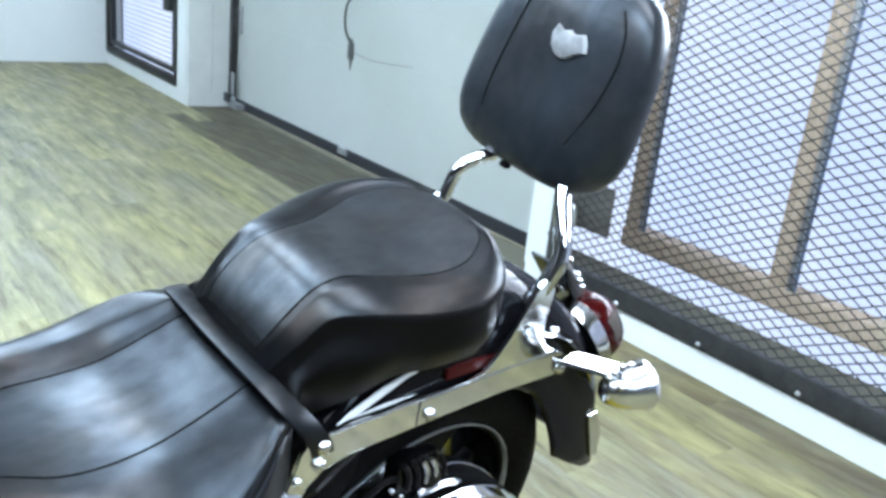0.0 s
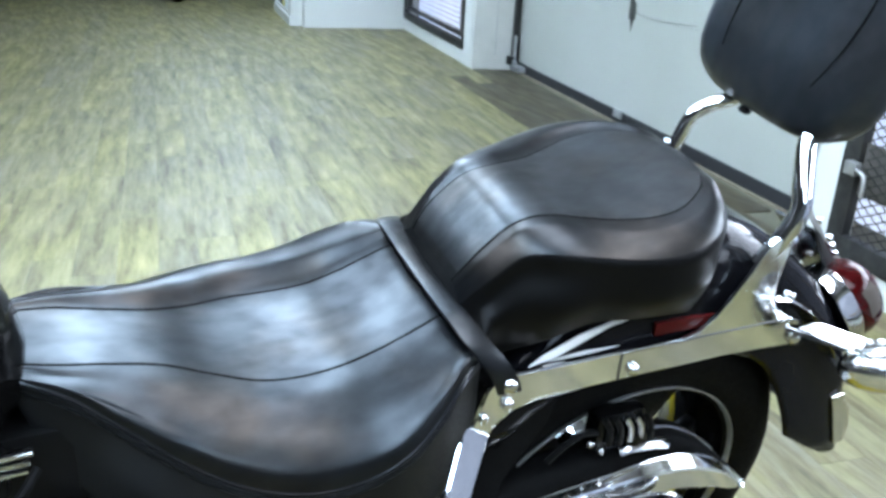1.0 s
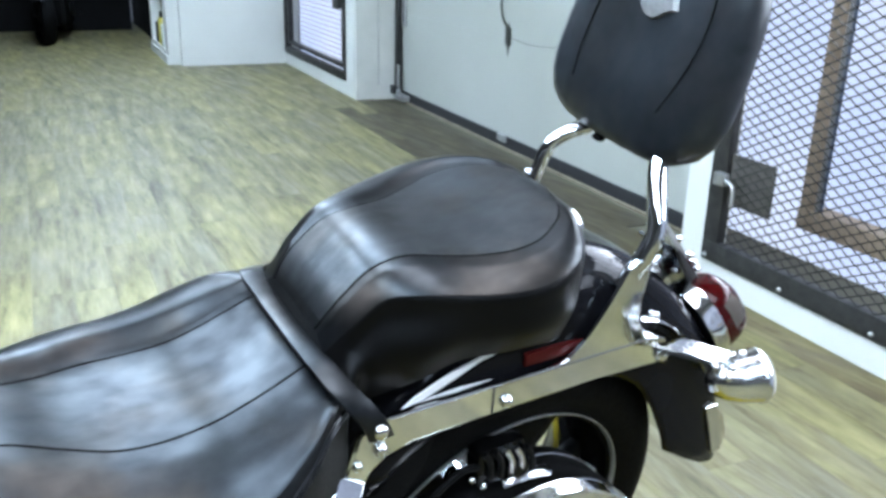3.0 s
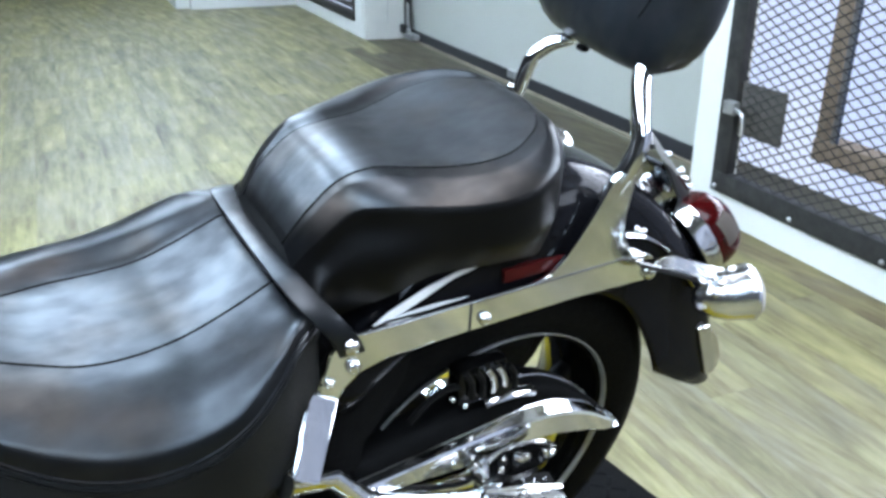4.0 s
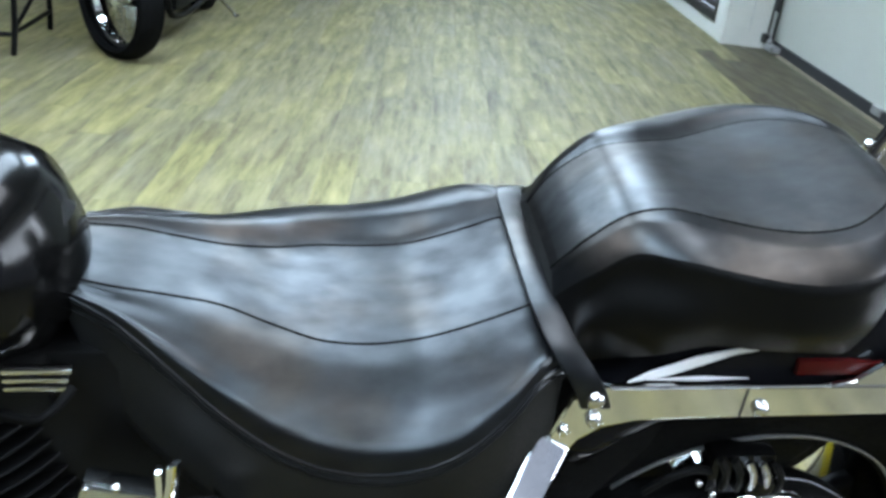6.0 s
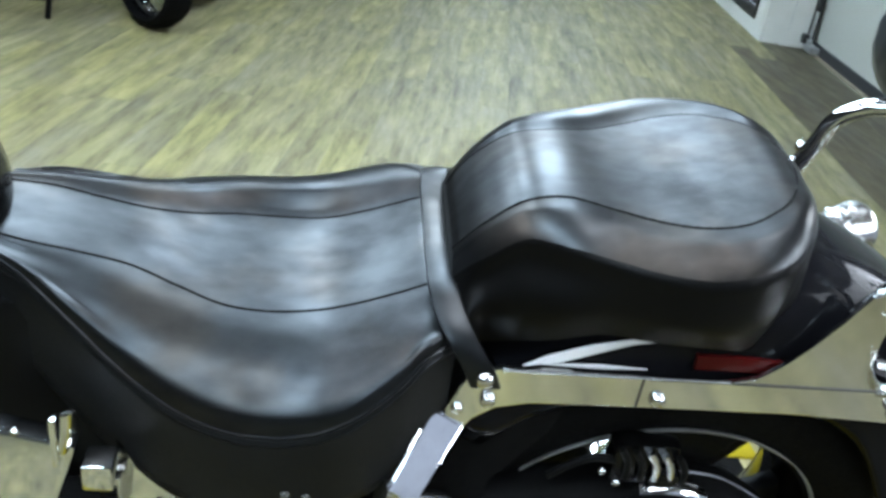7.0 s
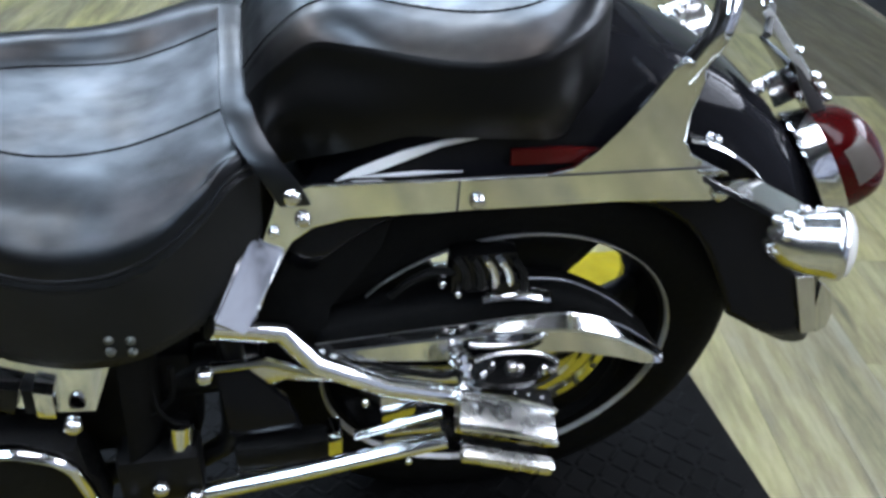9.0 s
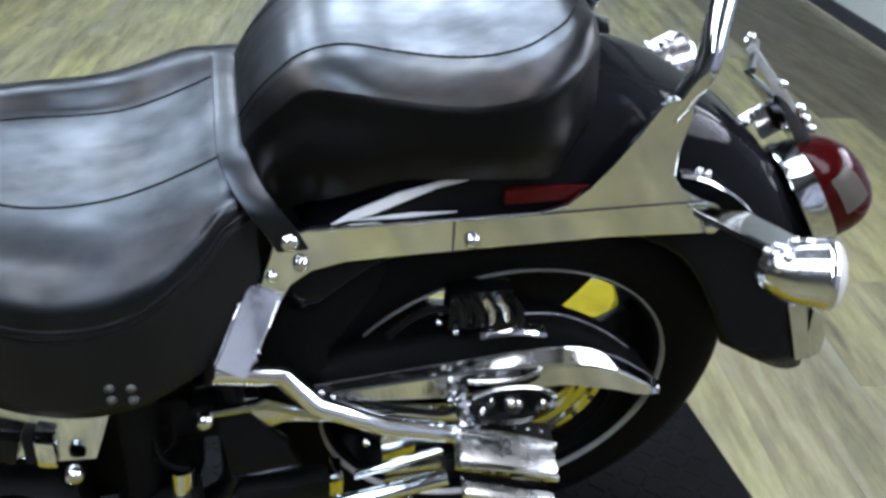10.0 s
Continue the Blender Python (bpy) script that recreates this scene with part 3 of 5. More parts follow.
# rear wheel
axis = TIPPED @ pose(1.046, -0.038, 0.306, 90, 0, 0)
R = 0.430
tyre_half = [(0.288, 0.090), (0.318, 0.106), (0.355, 0.112), (0.390, 0.102), (0.414, 0.078), (0.427, 0.040)]
tyre_profile = [(r, -h) for r, h in tyre_half] + [(R, 0)] + [(r, h) for r, h in reversed(tyre_half)]
wheel = part("rear_wheel", turned([(0.112, -0.030), (0.118, 0.020), (0.112, 0.036), (0.0, 0.036)], axis, 48), CHROME, bike, "open cast rear wheel with a polished hub")
part("rim_lip", turned([(0.2985, 0.096), (0.3010, 0.101), (0.3005, 0.1035), (0.2990, 0.1035), (0.2970, 0.098), (0.2950, 0.092)], axis, 72), GALV, wheel, "thin dull rim lip")
# The dark reflections in the rim wall are put into its black colour.
part("rim_wall", turned([(0.2950, 0.092), (0.288, 0.060), (0.268, 0.036), (0.258, 0.0), (0.262, -0.040), (0.286, -0.085), (0.300, -0.105)], axis, 72), TANKBLACK, wheel, "inner rim wall, black for its dark reflections")
part("tyre", turned(tyre_profile, axis, 96), RUBBER, wheel, "black rear tyre")
# Black block put in for the shade behind the strut's front curve.
part("inner_fender", plate([(0.672, 0.66), (0.70, 0.70), (0.86, 0.70), (0.83, 0.60), (0.76, 0.50), (0.74, 0.38), (0.66, 0.38), (0.655, 0.52)], -0.118, 0.118, 0.01), RUBBER, bike, "black filler for the shade inside the fender")
for k in range(5):
    spoke = []
    for a in range(52 + 72 * k, 97 + 72 * k, 6):
        spoke.append([axis @ Vector((r * math.cos(radians(a)), r * math.sin(radians(a)), h)) for r, h in ((0.105, 0.026), (0.160, 0.030), (0.215, 0.028), (0.266, 0.022))])
    cast = part("spoke", sheet(spoke)[0], FINS, wheel, "broad dark cast spoke")
    web = cast.modifiers.new("thickness", "SOLIDIFY")
    web.thickness, web.offset = 0.022, 0
drive = TIPPED @ pose(1.088, -0.038, 0.288, 90, 0, 0)
pulley = part("pulley", turned([(0.0, 0.074), (0.060, 0.075), (0.112, 0.074), (0.117, 0.080), (0.124, 0.080), (0.128, 0.075), (0.148, 0.075), (0.152, 0.082), (0.166, 0.082), (0.170, 0.072), (0.170, 0.052), (0, 0.052)], drive, 60), CHROME, bike, "chrome belt pulley")
for k in range(20):
    m = drive @ Matrix.Rotation(radians(18 * k), 4, "Z") @ Matrix.Translation((0.159, 0, 0.0825))
    part("pulley_slot", turned([(0, 0.001), (0.006, 0.001), (0.007, -0.002)], m, 10), DARK, pulley)
part("belt", tube([(1.088 + 0.172 * math.cos(radians(a)), -0.060, 0.300 + 0.172 * math.sin(radians(a))) for a in range(-96, 100, 8)] + [(0.80, -0.066, 0.452), (0.56, -0.066, 0.42)], 0.012, 2, 8, 0.35), RUBBER, bike, "black drive belt")
gear = part("inner_caliper", box(0.885, 0.985, -0.122, -0.082, 0.470, 0.545, 0.012), TANKBLACK, bike, "black and chrome brake caliper above the belt guard")
for k in range(5):
    part("rib", tube([(0.890 + 0.022 * k, -0.128, 0.545 - 0.003 * k), (0.904 + 0.022 * k, -0.130, 0.522 - 0.003 * k), (0.908 + 0.022 * k, -0.127, 0.490 - 0.003 * k)], 0.0058, 3, 8), CHROME_DULL if k in (2, 3) else FINS, gear)
gear.matrix_basis = Matrix.Translation((0.045, 0.0, 0.040))
part("piston", turned([(0, 0.012), (0.016, 0.012), (0.024, 0.007), (0.026, -0.02)], pose(0.968, -0.122, 0.490, 80, 0, 0), 24), TANKBLACK, gear)
part("bridge", tube([(0.935, -0.125, 0.468), (0.985, -0.130, 0.474), (1.035, -0.128, 0.462)], 0.012, 4, 10, 0.6), CHROME, gear, "bright caliper bridge")
part("pipe", tube([(0.800, -0.110, 0.470), (0.830, -0.114, 0.500), (0.862, -0.116, 0.516), (0.890, -0.116, 0.512)], 0.006, 4, 8), FINS, gear)
for u, w in ((0.872, 0.498), (0.898, 0.476), (0.985, 0.520)):
    bolt("bolt", (u, -0.124, w), (0, -1, 0.3), 0.0055, gear)
part("axle_cover", turned([(0, 0.106), (0.022, 0.105), (0.034, 0.100), (0.036, 0.09), (0.040, 0.07)], axis, 24), CHROME, bike)

# belt guard
GUARD = [(0.735, 0.442, 0.008, 0.030), (0.884, 0.453, 0.034, 0.036), (0.969, 0.458, 0.044, 0.040), (1.040, 0.464, 0.045, 0.042), (1.111, 0.462, 0.042, 0.038), (1.158, 0.451, 0.042, 0.030), (1.210, 0.428, 0.036, 0.020), (1.255, 0.396, 0.024, 0.012), (1.292, 0.366, 0.003, 0.004)]
lip = [0.003, 0.005, 0.007, 0.011, 0.014, 0.014, 0.012, 0.009, 0.003]
rows, top_rows = [], []
for (u, w, deep, tall), e in zip(GUARD, lip):
    rows.append([(u, -0.126, w + 0.002), (u, -0.1275, w + 0.0005), (u, -0.140 - 0.5 * e, w - 0.8 * e), (u, -0.142 - 0.5 * e, w - e - 0.003), (u, -0.150, w - e - deep), (u, -0.146, w - e - deep - 0.003), (u, -0.130, w - e - deep)])
    top_rows.append([(u, -0.1265, w - 0.002), (u - 0.001, -0.120, w + 0.6 * tall), (u - 0.004, -0.106, w + 0.9 * tall), (u - 0.006, -0.085, w + tall), (u - 0.006, -0.060, w + tall)])
along = [curve_through([r[k] for r in rows], 14) for k in range(7)]
bm, g = sheet([[c[i] for c in along] for i in range(len(along[0]))])
guard = part("belt_guard", bm, CHROME, bike, "polished chrome belt guard", smooth=False)
bm, g = sheet(smooth_sheet(top_rows, 5, 3))
ob = part("guard_top", bm, RUBBER, guard, "black belt guard top")
ob.modifiers.new("thickness", "SOLIDIFY").thickness = 0.004
part("top_edge", tube([(r[3][0], -0.088, r[3][2] + 0.001) for r in top_rows[2:8]], 0.0022, 5, 6), CHROME_DULL, guard, "thin bright upper edge")
for u, v, w in ((0.742, -0.140, 0.440), (0.760, -0.142, 0.430), (0.748, -0.140, 0.424), (1.286, -0.138, 0.362)):
    bolt("bolt", (u, v, w), (0, -1, 0.3), 0.0065, guard)

# caliper, brake line and inner gear seen over the guard
part("caliper", box(0.86, 1.02, 0.10, 0.16, 0.50, 0.60, 0.015), CHROME, bike, "chrome brake caliper")
part("swing_arm", tube([(0.62, -0.10, 0.40), (0.80, -0.105, 0.37), (1.00, -0.108, 0.345), (1.10, -0.108, 0.344)], 0.030, 5, 14, 0.75), CHROME, bike, "chrome swing arm")
part("swing_arm", tube([(0.62, 0.11, 0.40), (0.80, 0.115, 0.37), (1.10, 0.118, 0.344)], 0.030, 5, 14, 0.75), CHROME, bike)
part("swing_bridge", tube([(0.625, -0.11, 0.42), (0.62, 0, 0.43), (0.625, 0.11, 0.42)], 0.03, 4, 12), FRAME, bike)

# passenger peg and its bracket
PEG = pose(0.944, -0.163, 0.398, 6, 12, -9)
peg = part("passenger_peg", box(0.0, 0.150, -0.092, -0.040, -0.030, 0.0, 0.006), SATIN, bike, "flat brushed passenger foot peg")
peg.matrix_basis = PEG
part("tread_plate", box(0.004, 0.152, -0.036, 0.0, -0.024, -0.006, 0.003), FINS, peg, "dark tread plate with small studs")
for k in range(5):
    part("stud", turned([(0, 0.002), (0.003, 0.0015), (0.0035, -0.002)], pose(0.045 + 0.022 * k, -0.019, -0.006), 10), CHROME_DULL, peg)
part("bead", tube([(0.002, -0.040, -0.002), (0.08, -0.039, 0.001), (0.154, -0.041, -0.004)], 0.0055, 4, 8), CHROME, peg, "bright rolled edge")
part("bead", tube([(0.002, -0.096, -0.008), (0.08, -0.094, -0.006), (0.152, -0.095, -0.010)], 0.0060, 4, 8), CHROME, peg)
part("end_block", box(0.0, 0.034, -0.034, 0.006, -0.010, 0.010, 0.003), CHROME, peg)
part("lower_bar", box(0.008, 0.146, -0.138, -0.116, -0.034, -0.014, 0.006), SATIN, peg, "chrome lower bar of the peg")
part("lower_gap", box(0.012, 0.142, -0.118, -0.094, -0.036, -0.026, 0.002), TANKBLACK, peg)
# The cap is squashed to an oval to fit the camera's view.
hub = part("peg_top", turned([(0, 0.0), (0.049, 0.0), (0.050, -0.001), (0.052, -0.014)], pose(1.020, -0.186, 0.416, 14, 0, 0) @ Matrix.Diagonal((1.3, 0.52, 1, 1)), 40), TANKBLACK, bike, "black peg cap flattened to fit the camera's view", smooth=False)
part("collar", tube([(1.02 + 0.068 * math.cos(radians(a)), -0.186 + 0.028 * math.sin(radians(a)), 0.420) for a in range(-40, 150, 15)], 0.0045, 2, 8), CHROME_DULL, hub)
for u, v, r in ((1.020, -0.186, 0.011), (1.030, -0.190, 0.008), (1.066, -0.196, 0.008), (0.990, -0.180, 0.006), (0.974, -0.196, 0.005)):
    part("hub_bolt", turned([(0, 0.010), (0.6 * r, 0.009), (r, 0.003), (r, -0.01)], pose(u, v, 0.420, 14, 0, 0), 8), CHROME_DULL, hub)
for u, w, r in ((0.944, 0.420, 0.009), (0.940, 0.438, 0.007), (0.950, 0.404, 0.007)):
    part("clevis", turned([(0, 0.02), (0.7 * r, 0.02), (r, 0.014), (r, -0.02)], pose(u, -0.170, w, 60, 20, 0), 8), CHROME_DULL, hub, "chrome clevis fitting")
part("upper_rail", tube([(0.594, -0.196, 0.556), (0.640, -0.172, 0.524), (0.686, -0.150, 0.496), (0.733, -0.168, 0.444), (0.832, -0.178, 0.396), (0.946, -0.186, 0.368)], 0.0165, 1, 12), CHROME, bike, "angular chrome footrest bar")
part("inner_rail", tube([(0.588, -0.150, 0.438), (0.662, -0.152, 0.444), (0.730, -0.156, 0.418)], 0.0085, 1, 8), CHROME, bike, "bent chrome rod")
part("pivot_plate", plate([(0.628, 0.432), (0.668, 0.438), (0.735, 0.408), (0.655, 0.378), (0.632, 0.384)], -0.140, -0.134, 0.002), CHROME_DULL, bike, "polished pivot plate")
part("frame_cover", plate([(0.590, 0.425), (0.634, 0.425), (0.690, 0.350), (0.712, 0.282), (0.602, 0.282)], -0.146, -0.120, 0.008), PAINT, bike, "glossy black frame cover")
canister = part("canister", box(0.606, 0.752, -0.150, -0.110, 0.206, 0.258, 0.010), FINS, bike, "black box with a chrome end plate")
part("end_plate", box(0.750, 0.772, -0.150, -0.112, 0.204, 0.268, 0.003), CHROME, canister)
part("edge", tube([(0.606, -0.150, 0.207), (0.750, -0.151, 0.208)], 0.003, 2, 6), CHROME_DULL, canister)
part("adjuster_plate", plate([(0.832, 0.332), (0.890, 0.330), (0.886, 0.284), (0.836, 0.268)], -0.142, -0.136, 0.002), CHROME, bike, "chrome axle adjuster plate")
for k in range(3):
    part("adjuster_bar", box(0.838, 0.930, -0.150, -0.136, 0.250 - 0.018 * k, 0.260 - 0.018 * k, 0.003), CHROME_DULL, bike)
part("linkage", tube([(0.536, -0.160, 0.345), (0.532, -0.162, 0.300), (0.526, -0.164, 0.262)], 0.019, 4, 14), CHROME, bike, "chrome linkage sleeve")
part("brake_line", tube([(0.775, -0.140, 0.432), (0.85, -0.150, 0.402), (0.93, -0.158, 0.385), (0.95, -0.16, 0.42)], 0.005, 5, 8), FRAME, bike, "black hose")
part("lower_rail", tube([(0.560, -0.180, 0.205), (0.680, -0.182, 0.225), (0.800, -0.184, 0.248), (0.930, -0.186, 0.272)], 0.014, 4, 12), CHROME, bike, "chrome lower rail")
part("lower_rail", tube([(0.790, -0.155, 0.268), (0.850, -0.158, 0.286), (0.925, -0.160, 0.306)], 0.008, 4, 12), CHROME, bike)
for u, v, w, r in [(0.945, -0.168, 0.420, 0.012), (0.958, -0.170, 0.405, 0.010), (0.80, -0.196, 0.385, 0.006), (0.612, -0.160, 0.515, 0.009), (0.640, -0.162, 0.512, 0.010), (0.578, -0.165, 0.438, 0.013), (0.870, -0.196, 0.243, 0.006)]:
    bolt("bolt", (u, v, w), (0, -1, 0.2), r, bike)

# frame, tank end, oil tank, engine and side pieces below the seat
part("fuel_tank", turned([(0, 0.10), (0.05, 0.098), (0.11, 0.075), (0.145, 0.03), (0.155, -0.05), (0.150, -0.25), (0.0, -0.30)], Matrix.Translation((-0.002, 0, 0.838)) @ pose(0, 0, 0, 0, 72, 0) @ Matrix.Diagonal((0.9, 0.95, 1, 1)), 40), TANKBLACK, bike, "black fuel tank")
part("tank_console", tube([(-0.25, 0, 0.985), (-0.08, 0, 0.972), (0.02, 0, 0.935), (0.075, 0, 0.870)], 0.045, 5, 14, 0.5), SKIRT, bike, "black leather tank strap")
part("backbone", tube([(-0.3, 0, 0.74), (0.1, 0, 0.72), (0.45, 0, 0.55), (0.62, 0, 0.45)], 0.03, 5, 12), FRAME, bike, "black frame tube")
for s in (-1, 1):
    part("frame_rail", tube([(-0.3, s * 0.10, 0.22), (0.2, s * 0.115, 0.20), (0.56, s * 0.12, 0.22), (0.61, s * 0.125, 0.36), (0.60, s * 0.125, 0.50), (0.45, s * 0.10, 0.62), (0.2, s * 0.06, 0.72)], 0.018, 5, 12), FRAME, bike)
    part("hinge_strap", tube([(0.500, s * 0.180, 0.54), (0.495, s * 0.178, 0.46), (0.490, s * 0.170, 0.36), (0.480, s * 0.16, 0.26)], 0.032, 4, 10, 0.25), RUBBER, bike)
    for k in (0, 1):
        for j in (0, 1):
            bolt("rivet", (0.474 + 0.026 * k, s * 0.207, 0.558 - 0.020 * j - 0.004 * k), (0, s, 0), 0.0065, bike, LOCKSTEEL)
bm = plate([(0.252, 0.620), (0.250, 0.488), (0.266, 0.460), (0.296, 0.434), (0.336, 0.413), (0.382, 0.401), (0.432, 0.398), (0.460, 0.470), (0.472, 0.620)], -0.155, 0.06, 0.010)
for vert in bm.verts:
    vert.co.y -= 0.22 * (0.50 - vert.co.z) if vert.co.y < -0.1 else 0.0
oil = part("oil_tank", bm, CHROME, bike, "chrome oil tank with a black fitting")
part("fitting", plate([(0.298, 0.478), (0.346, 0.461), (0.332, 0.417), (0.290, 0.443)], -0.186, -0.150, 0.003), TANKBLACK, oil)
part("clamp", plate([(0.362, 0.460), (0.386, 0.452), (0.384, 0.406), (0.360, 0.412)], -0.190, -0.150, 0.004), CHROME, oil)
part("fitting", plate([(0.347, 0.462), (0.361, 0.457), (0.359, 0.412), (0.345, 0.416)], -0.184, -0.150, 0.002), FINS, oil)
part("ribbed_band", plate([(0.236, 0.470), (0.262, 0.478), (0.266, 0.545), (0.244, 0.540)], -0.178, -0.150, 0.004), CHROME_DULL, oil)
part("side_cover", box(-0.056, 0.056, -0.020, 0.020, -0.056, 0.056, 0.010), CHROME, bike, "square chrome side cover").matrix_basis = pose(0.150, -0.180, 0.568, -10, 17, 0)
for u in (0.118, 0.150):
    bolt("bolt", (u, -0.186, 0.628), (0, -0.5, 1), 0.006, bike)
part("coil_bracket", tube([(0.215, -0.19, 0.665), (0.212, -0.19, 0.63), (0.205, -0.19, 0.60)], 0.010, 3, 8, 0.4), CHROME, bike)
part("chrome_bracket", box(0.225, 0.262, -0.20, -0.16, 0.545, 0.585, 0.004), CHROME, bike)
part("bracket_tab", box(0.196, 0.203, -0.205, -0.190, 0.590, 0.665, 0.001), CHROME, bike, "thin chrome bracket tab")
part("shift_rod", tube([(-0.02, -0.205, 0.500), (0.06, -0.206, 0.506), (0.11, -0.206, 0.512)], 0.007, 3, 8), CHROME_DULL, bike, "chrome shift rod")
bolt("bolt", (0.116, -0.208, 0.512), (0, -1, 0.3), 0.009, bike)
for k in range(6):
    part("band_rib", box(0.240, 0.262, -0.1815, -0.1785, 0.482 + 0.009 * k, 0.486 + 0.009 * k, 0.0008), FINS, oil)
eng = part("cylinder", turned([(0, 0.1), (0.085, 0.1), (0.085, -0.1), (0, -0.1)], pose(-0.02, -0.02, 0.56, 0, -20, 0), 28), FINS, bike, "black finned engine cylinder")
for k in range(9):
    part("fin", turned([(0.06, 0.0022), (0.112, 0.0016), (0.113, 0), (0.112, -0.0016), (0.06, -0.0022)], pose(-0.02, -0.02, 0.56, 0, -20, 0) @ Matrix.Translation((0, 0, -0.09 + 0.022 * k)), 28), FINS, eng)
rocker = part("rocker_cover", box(-0.13, 0.07, -0.10, 0.08, 0.655, 0.74, 0.02), FINS, bike, "black rocker cover with polished fin edges")
for k in range(3):
    part("fin_edge", box(0.022, 0.090 + 0.004 * k, -0.112, -0.098, 0.708 + 0.012 * k, 0.714 + 0.012 * k, 0.002), CHROME_DULL, rocker)
# Added box that fills the space under the seat with dark.
part("dark_filler", box(-0.10, 0.30, -0.085, 0.085, 0.42, 0.745, 0.03), FRAME, bike, "black filler box added under the seat")
part("spark_lead", tube([(0.02, -0.12, 0.68), (0.07, -0.15, 0.70), (0.10, -0.12, 0.72)], 0.006, 4, 8), RUBBER, bike)
part("push_rod", tube([(-0.05, -0.16, 0.505), (0.05, -0.19, 0.508), (0.13, -0.20, 0.515)], 0.010, 3, 10), CHROME, bike)
part("crankcase", box(-0.25, 0.28, -0.13, 0.13, 0.17, 0.45, 0.04), FINS, bike, "black crankcase")
prim = part("primary_cover", plate([(-0.26, 0.375), (0.250, 0.378), (0.360, 0.366), (0.396, 0.345), (0.408, 0.300), (0.418, 0.260), (0.424, 0.210), (-0.26, 0.195)], -0.200, -0.13, 0.022), FINS, bike, "black primary cover with a polished rim")
part("polished_rim", tube([(-0.20, -0.196, 0.362), (0.250, -0.198, 0.364), (0.345, -0.200, 0.352), (0.384, -0.201, 0.325), (0.398, -0.201, 0.285), (0.408, -0.200, 0.235), (0.412, -0.198, 0.205)], 0.014, 5, 12, 0.7), CHROME, prim)
part("gearbox", box(0.28, 0.56, -0.10, 0.13, 0.22, 0.42, 0.03), FINS, bike, "black gearbox")
part("kick_plate", box(0.44, 0.56, -0.19, -0.13, 0.205, 0.30, 0.012), FINS, bike)
for u, w in [(0.455, 0.215), (0.545, 0.222), (0.50, 0.25), (0.405, 0.402), (0.395, 0.215)]:
    bolt("bolt", (u, -0.20, w), (0, -1, 0.1), 0.013, bike)
part("cable", tube([(0.505, -0.165, 0.44), (0.512, -0.175, 0.39), (0.530, -0.17, 0.355), (0.548, -0.165, 0.345)], 0.004, 5, 8), RUBBER, bike)
part("cable", tube([(0.50, -0.16, 0.52), (0.47, -0.175, 0.45), (0.49, -0.17, 0.38), (0.53, -0.165, 0.40), (0.535, -0.165, 0.46)], 0.0045, 6, 8), RUBBER, bike, "black cable loop")
part("starter", turned([(0, 0.14), (0.034, 0.138), (0.038, 0.12), (0.038, -0.02), (0, -0.03)], pose(0.66, -0.07, 0.36, 0, 90, 0) @ Matrix.Translation((0, 0, -0.13)), 24), FINS, bike)
part("side_stand", tube([(0.12, -0.16, 0.19), (0.15, -0.22, 0.10), (0.2, -0.30, -0.085)], 0.014, 4, 10), CHROME, bike, "chrome side stand")
part("exhaust", tube([(-0.2, 0.14, 0.35), (0.2, 0.17, 0.27), (0.7, 0.18, 0.25), (1.10, 0.18, 0.26)], 0.045, 5, 18), CHROME, bike, "chrome exhaust pipe")

# sissy bar and back rest
for pts in ([(1.190, -0.130, 0.835), (1.216, -0.137, 0.880), (1.236, -0.142, 0.930), (1.247, -0.124, 0.975), (1.270, -0.094, 1.030), (1.298, -0.088, 1.080), (1.310, -0.086, 1.140)],
            [(1.176, 0.142, 0.880), (1.202, 0.130, 0.956), (1.216, 0.120, 1.007), (1.245, 0.104, 1.034), (1.282, 0.090, 1.050), (1.300, 0.088, 1.10), (1.312, 0.086, 1.15)]):
    side = -1 if pts[0][1] < 0 else 1
    rod = part("sissy_rod", tube(pts, 0.0165 if side < 0 else 0.0130, 6, 16), CHROME, bike, "bent chrome sissy bar rod")
    u, v, w = pts[1]
    bolt("bolt", (u - 0.016, v + side * 0.004, w - 0.002), (-0.6, side, 0.2), 0.009, rod)
    bolt("bolt", (u - 0.022, v + side * 0.002, w - 0.024), (-0.6, side, 0.2), 0.006, rod)


def pad_rows():
    rows = []
    n = 40
    for ring, (grow, back) in enumerate([(0.0, -0.004), (0.30, -0.008), (0.60, -0.008), (0.84, -0.001), (0.95, 0.012), (1.0, 0.032), (0.995, 0.052), (0.95, 0.070), (0.85, 0.078), (0.0, 0.080)]):
        row = []
        for k in range(n):
            a = 2 * math.pi * k / n
            c, s = math.cos(a), math.sin(a)
            f = (abs(c) ** 3.6 + abs(s) ** 3.6) ** (-1 / 3.6)
            y, z = c * f, s * f
            half = 0.194 - 0.018 * z
            w = 1.224 + 0.190 * z * grow
            row.append((1.249 + 0.16 * (w - 1.07) + back + 0.012 * (y * grow) ** 2, half * y * grow + 0.006, w))
        rows.append(row)
    return rows


bm, g = sheet(pad_rows(), closed=True)
bmesh.ops.remove_doubles(bm, verts=bm.verts, dist=1e-5)
pad = part("back_rest", bm, PADLEATHER, bike, "padded black leather back rest")
pad.matrix_basis = pose(0, 0.006, 1.224, 8, 0, 0) @ pose(0, -0.006, -1.224)


def pad_front(v, w):
    y = (v - 0.006) / 0.19
    return (1.249 + 0.16 * (w - 1.07) - 0.0085 + 0.012 * y * y, v, w)


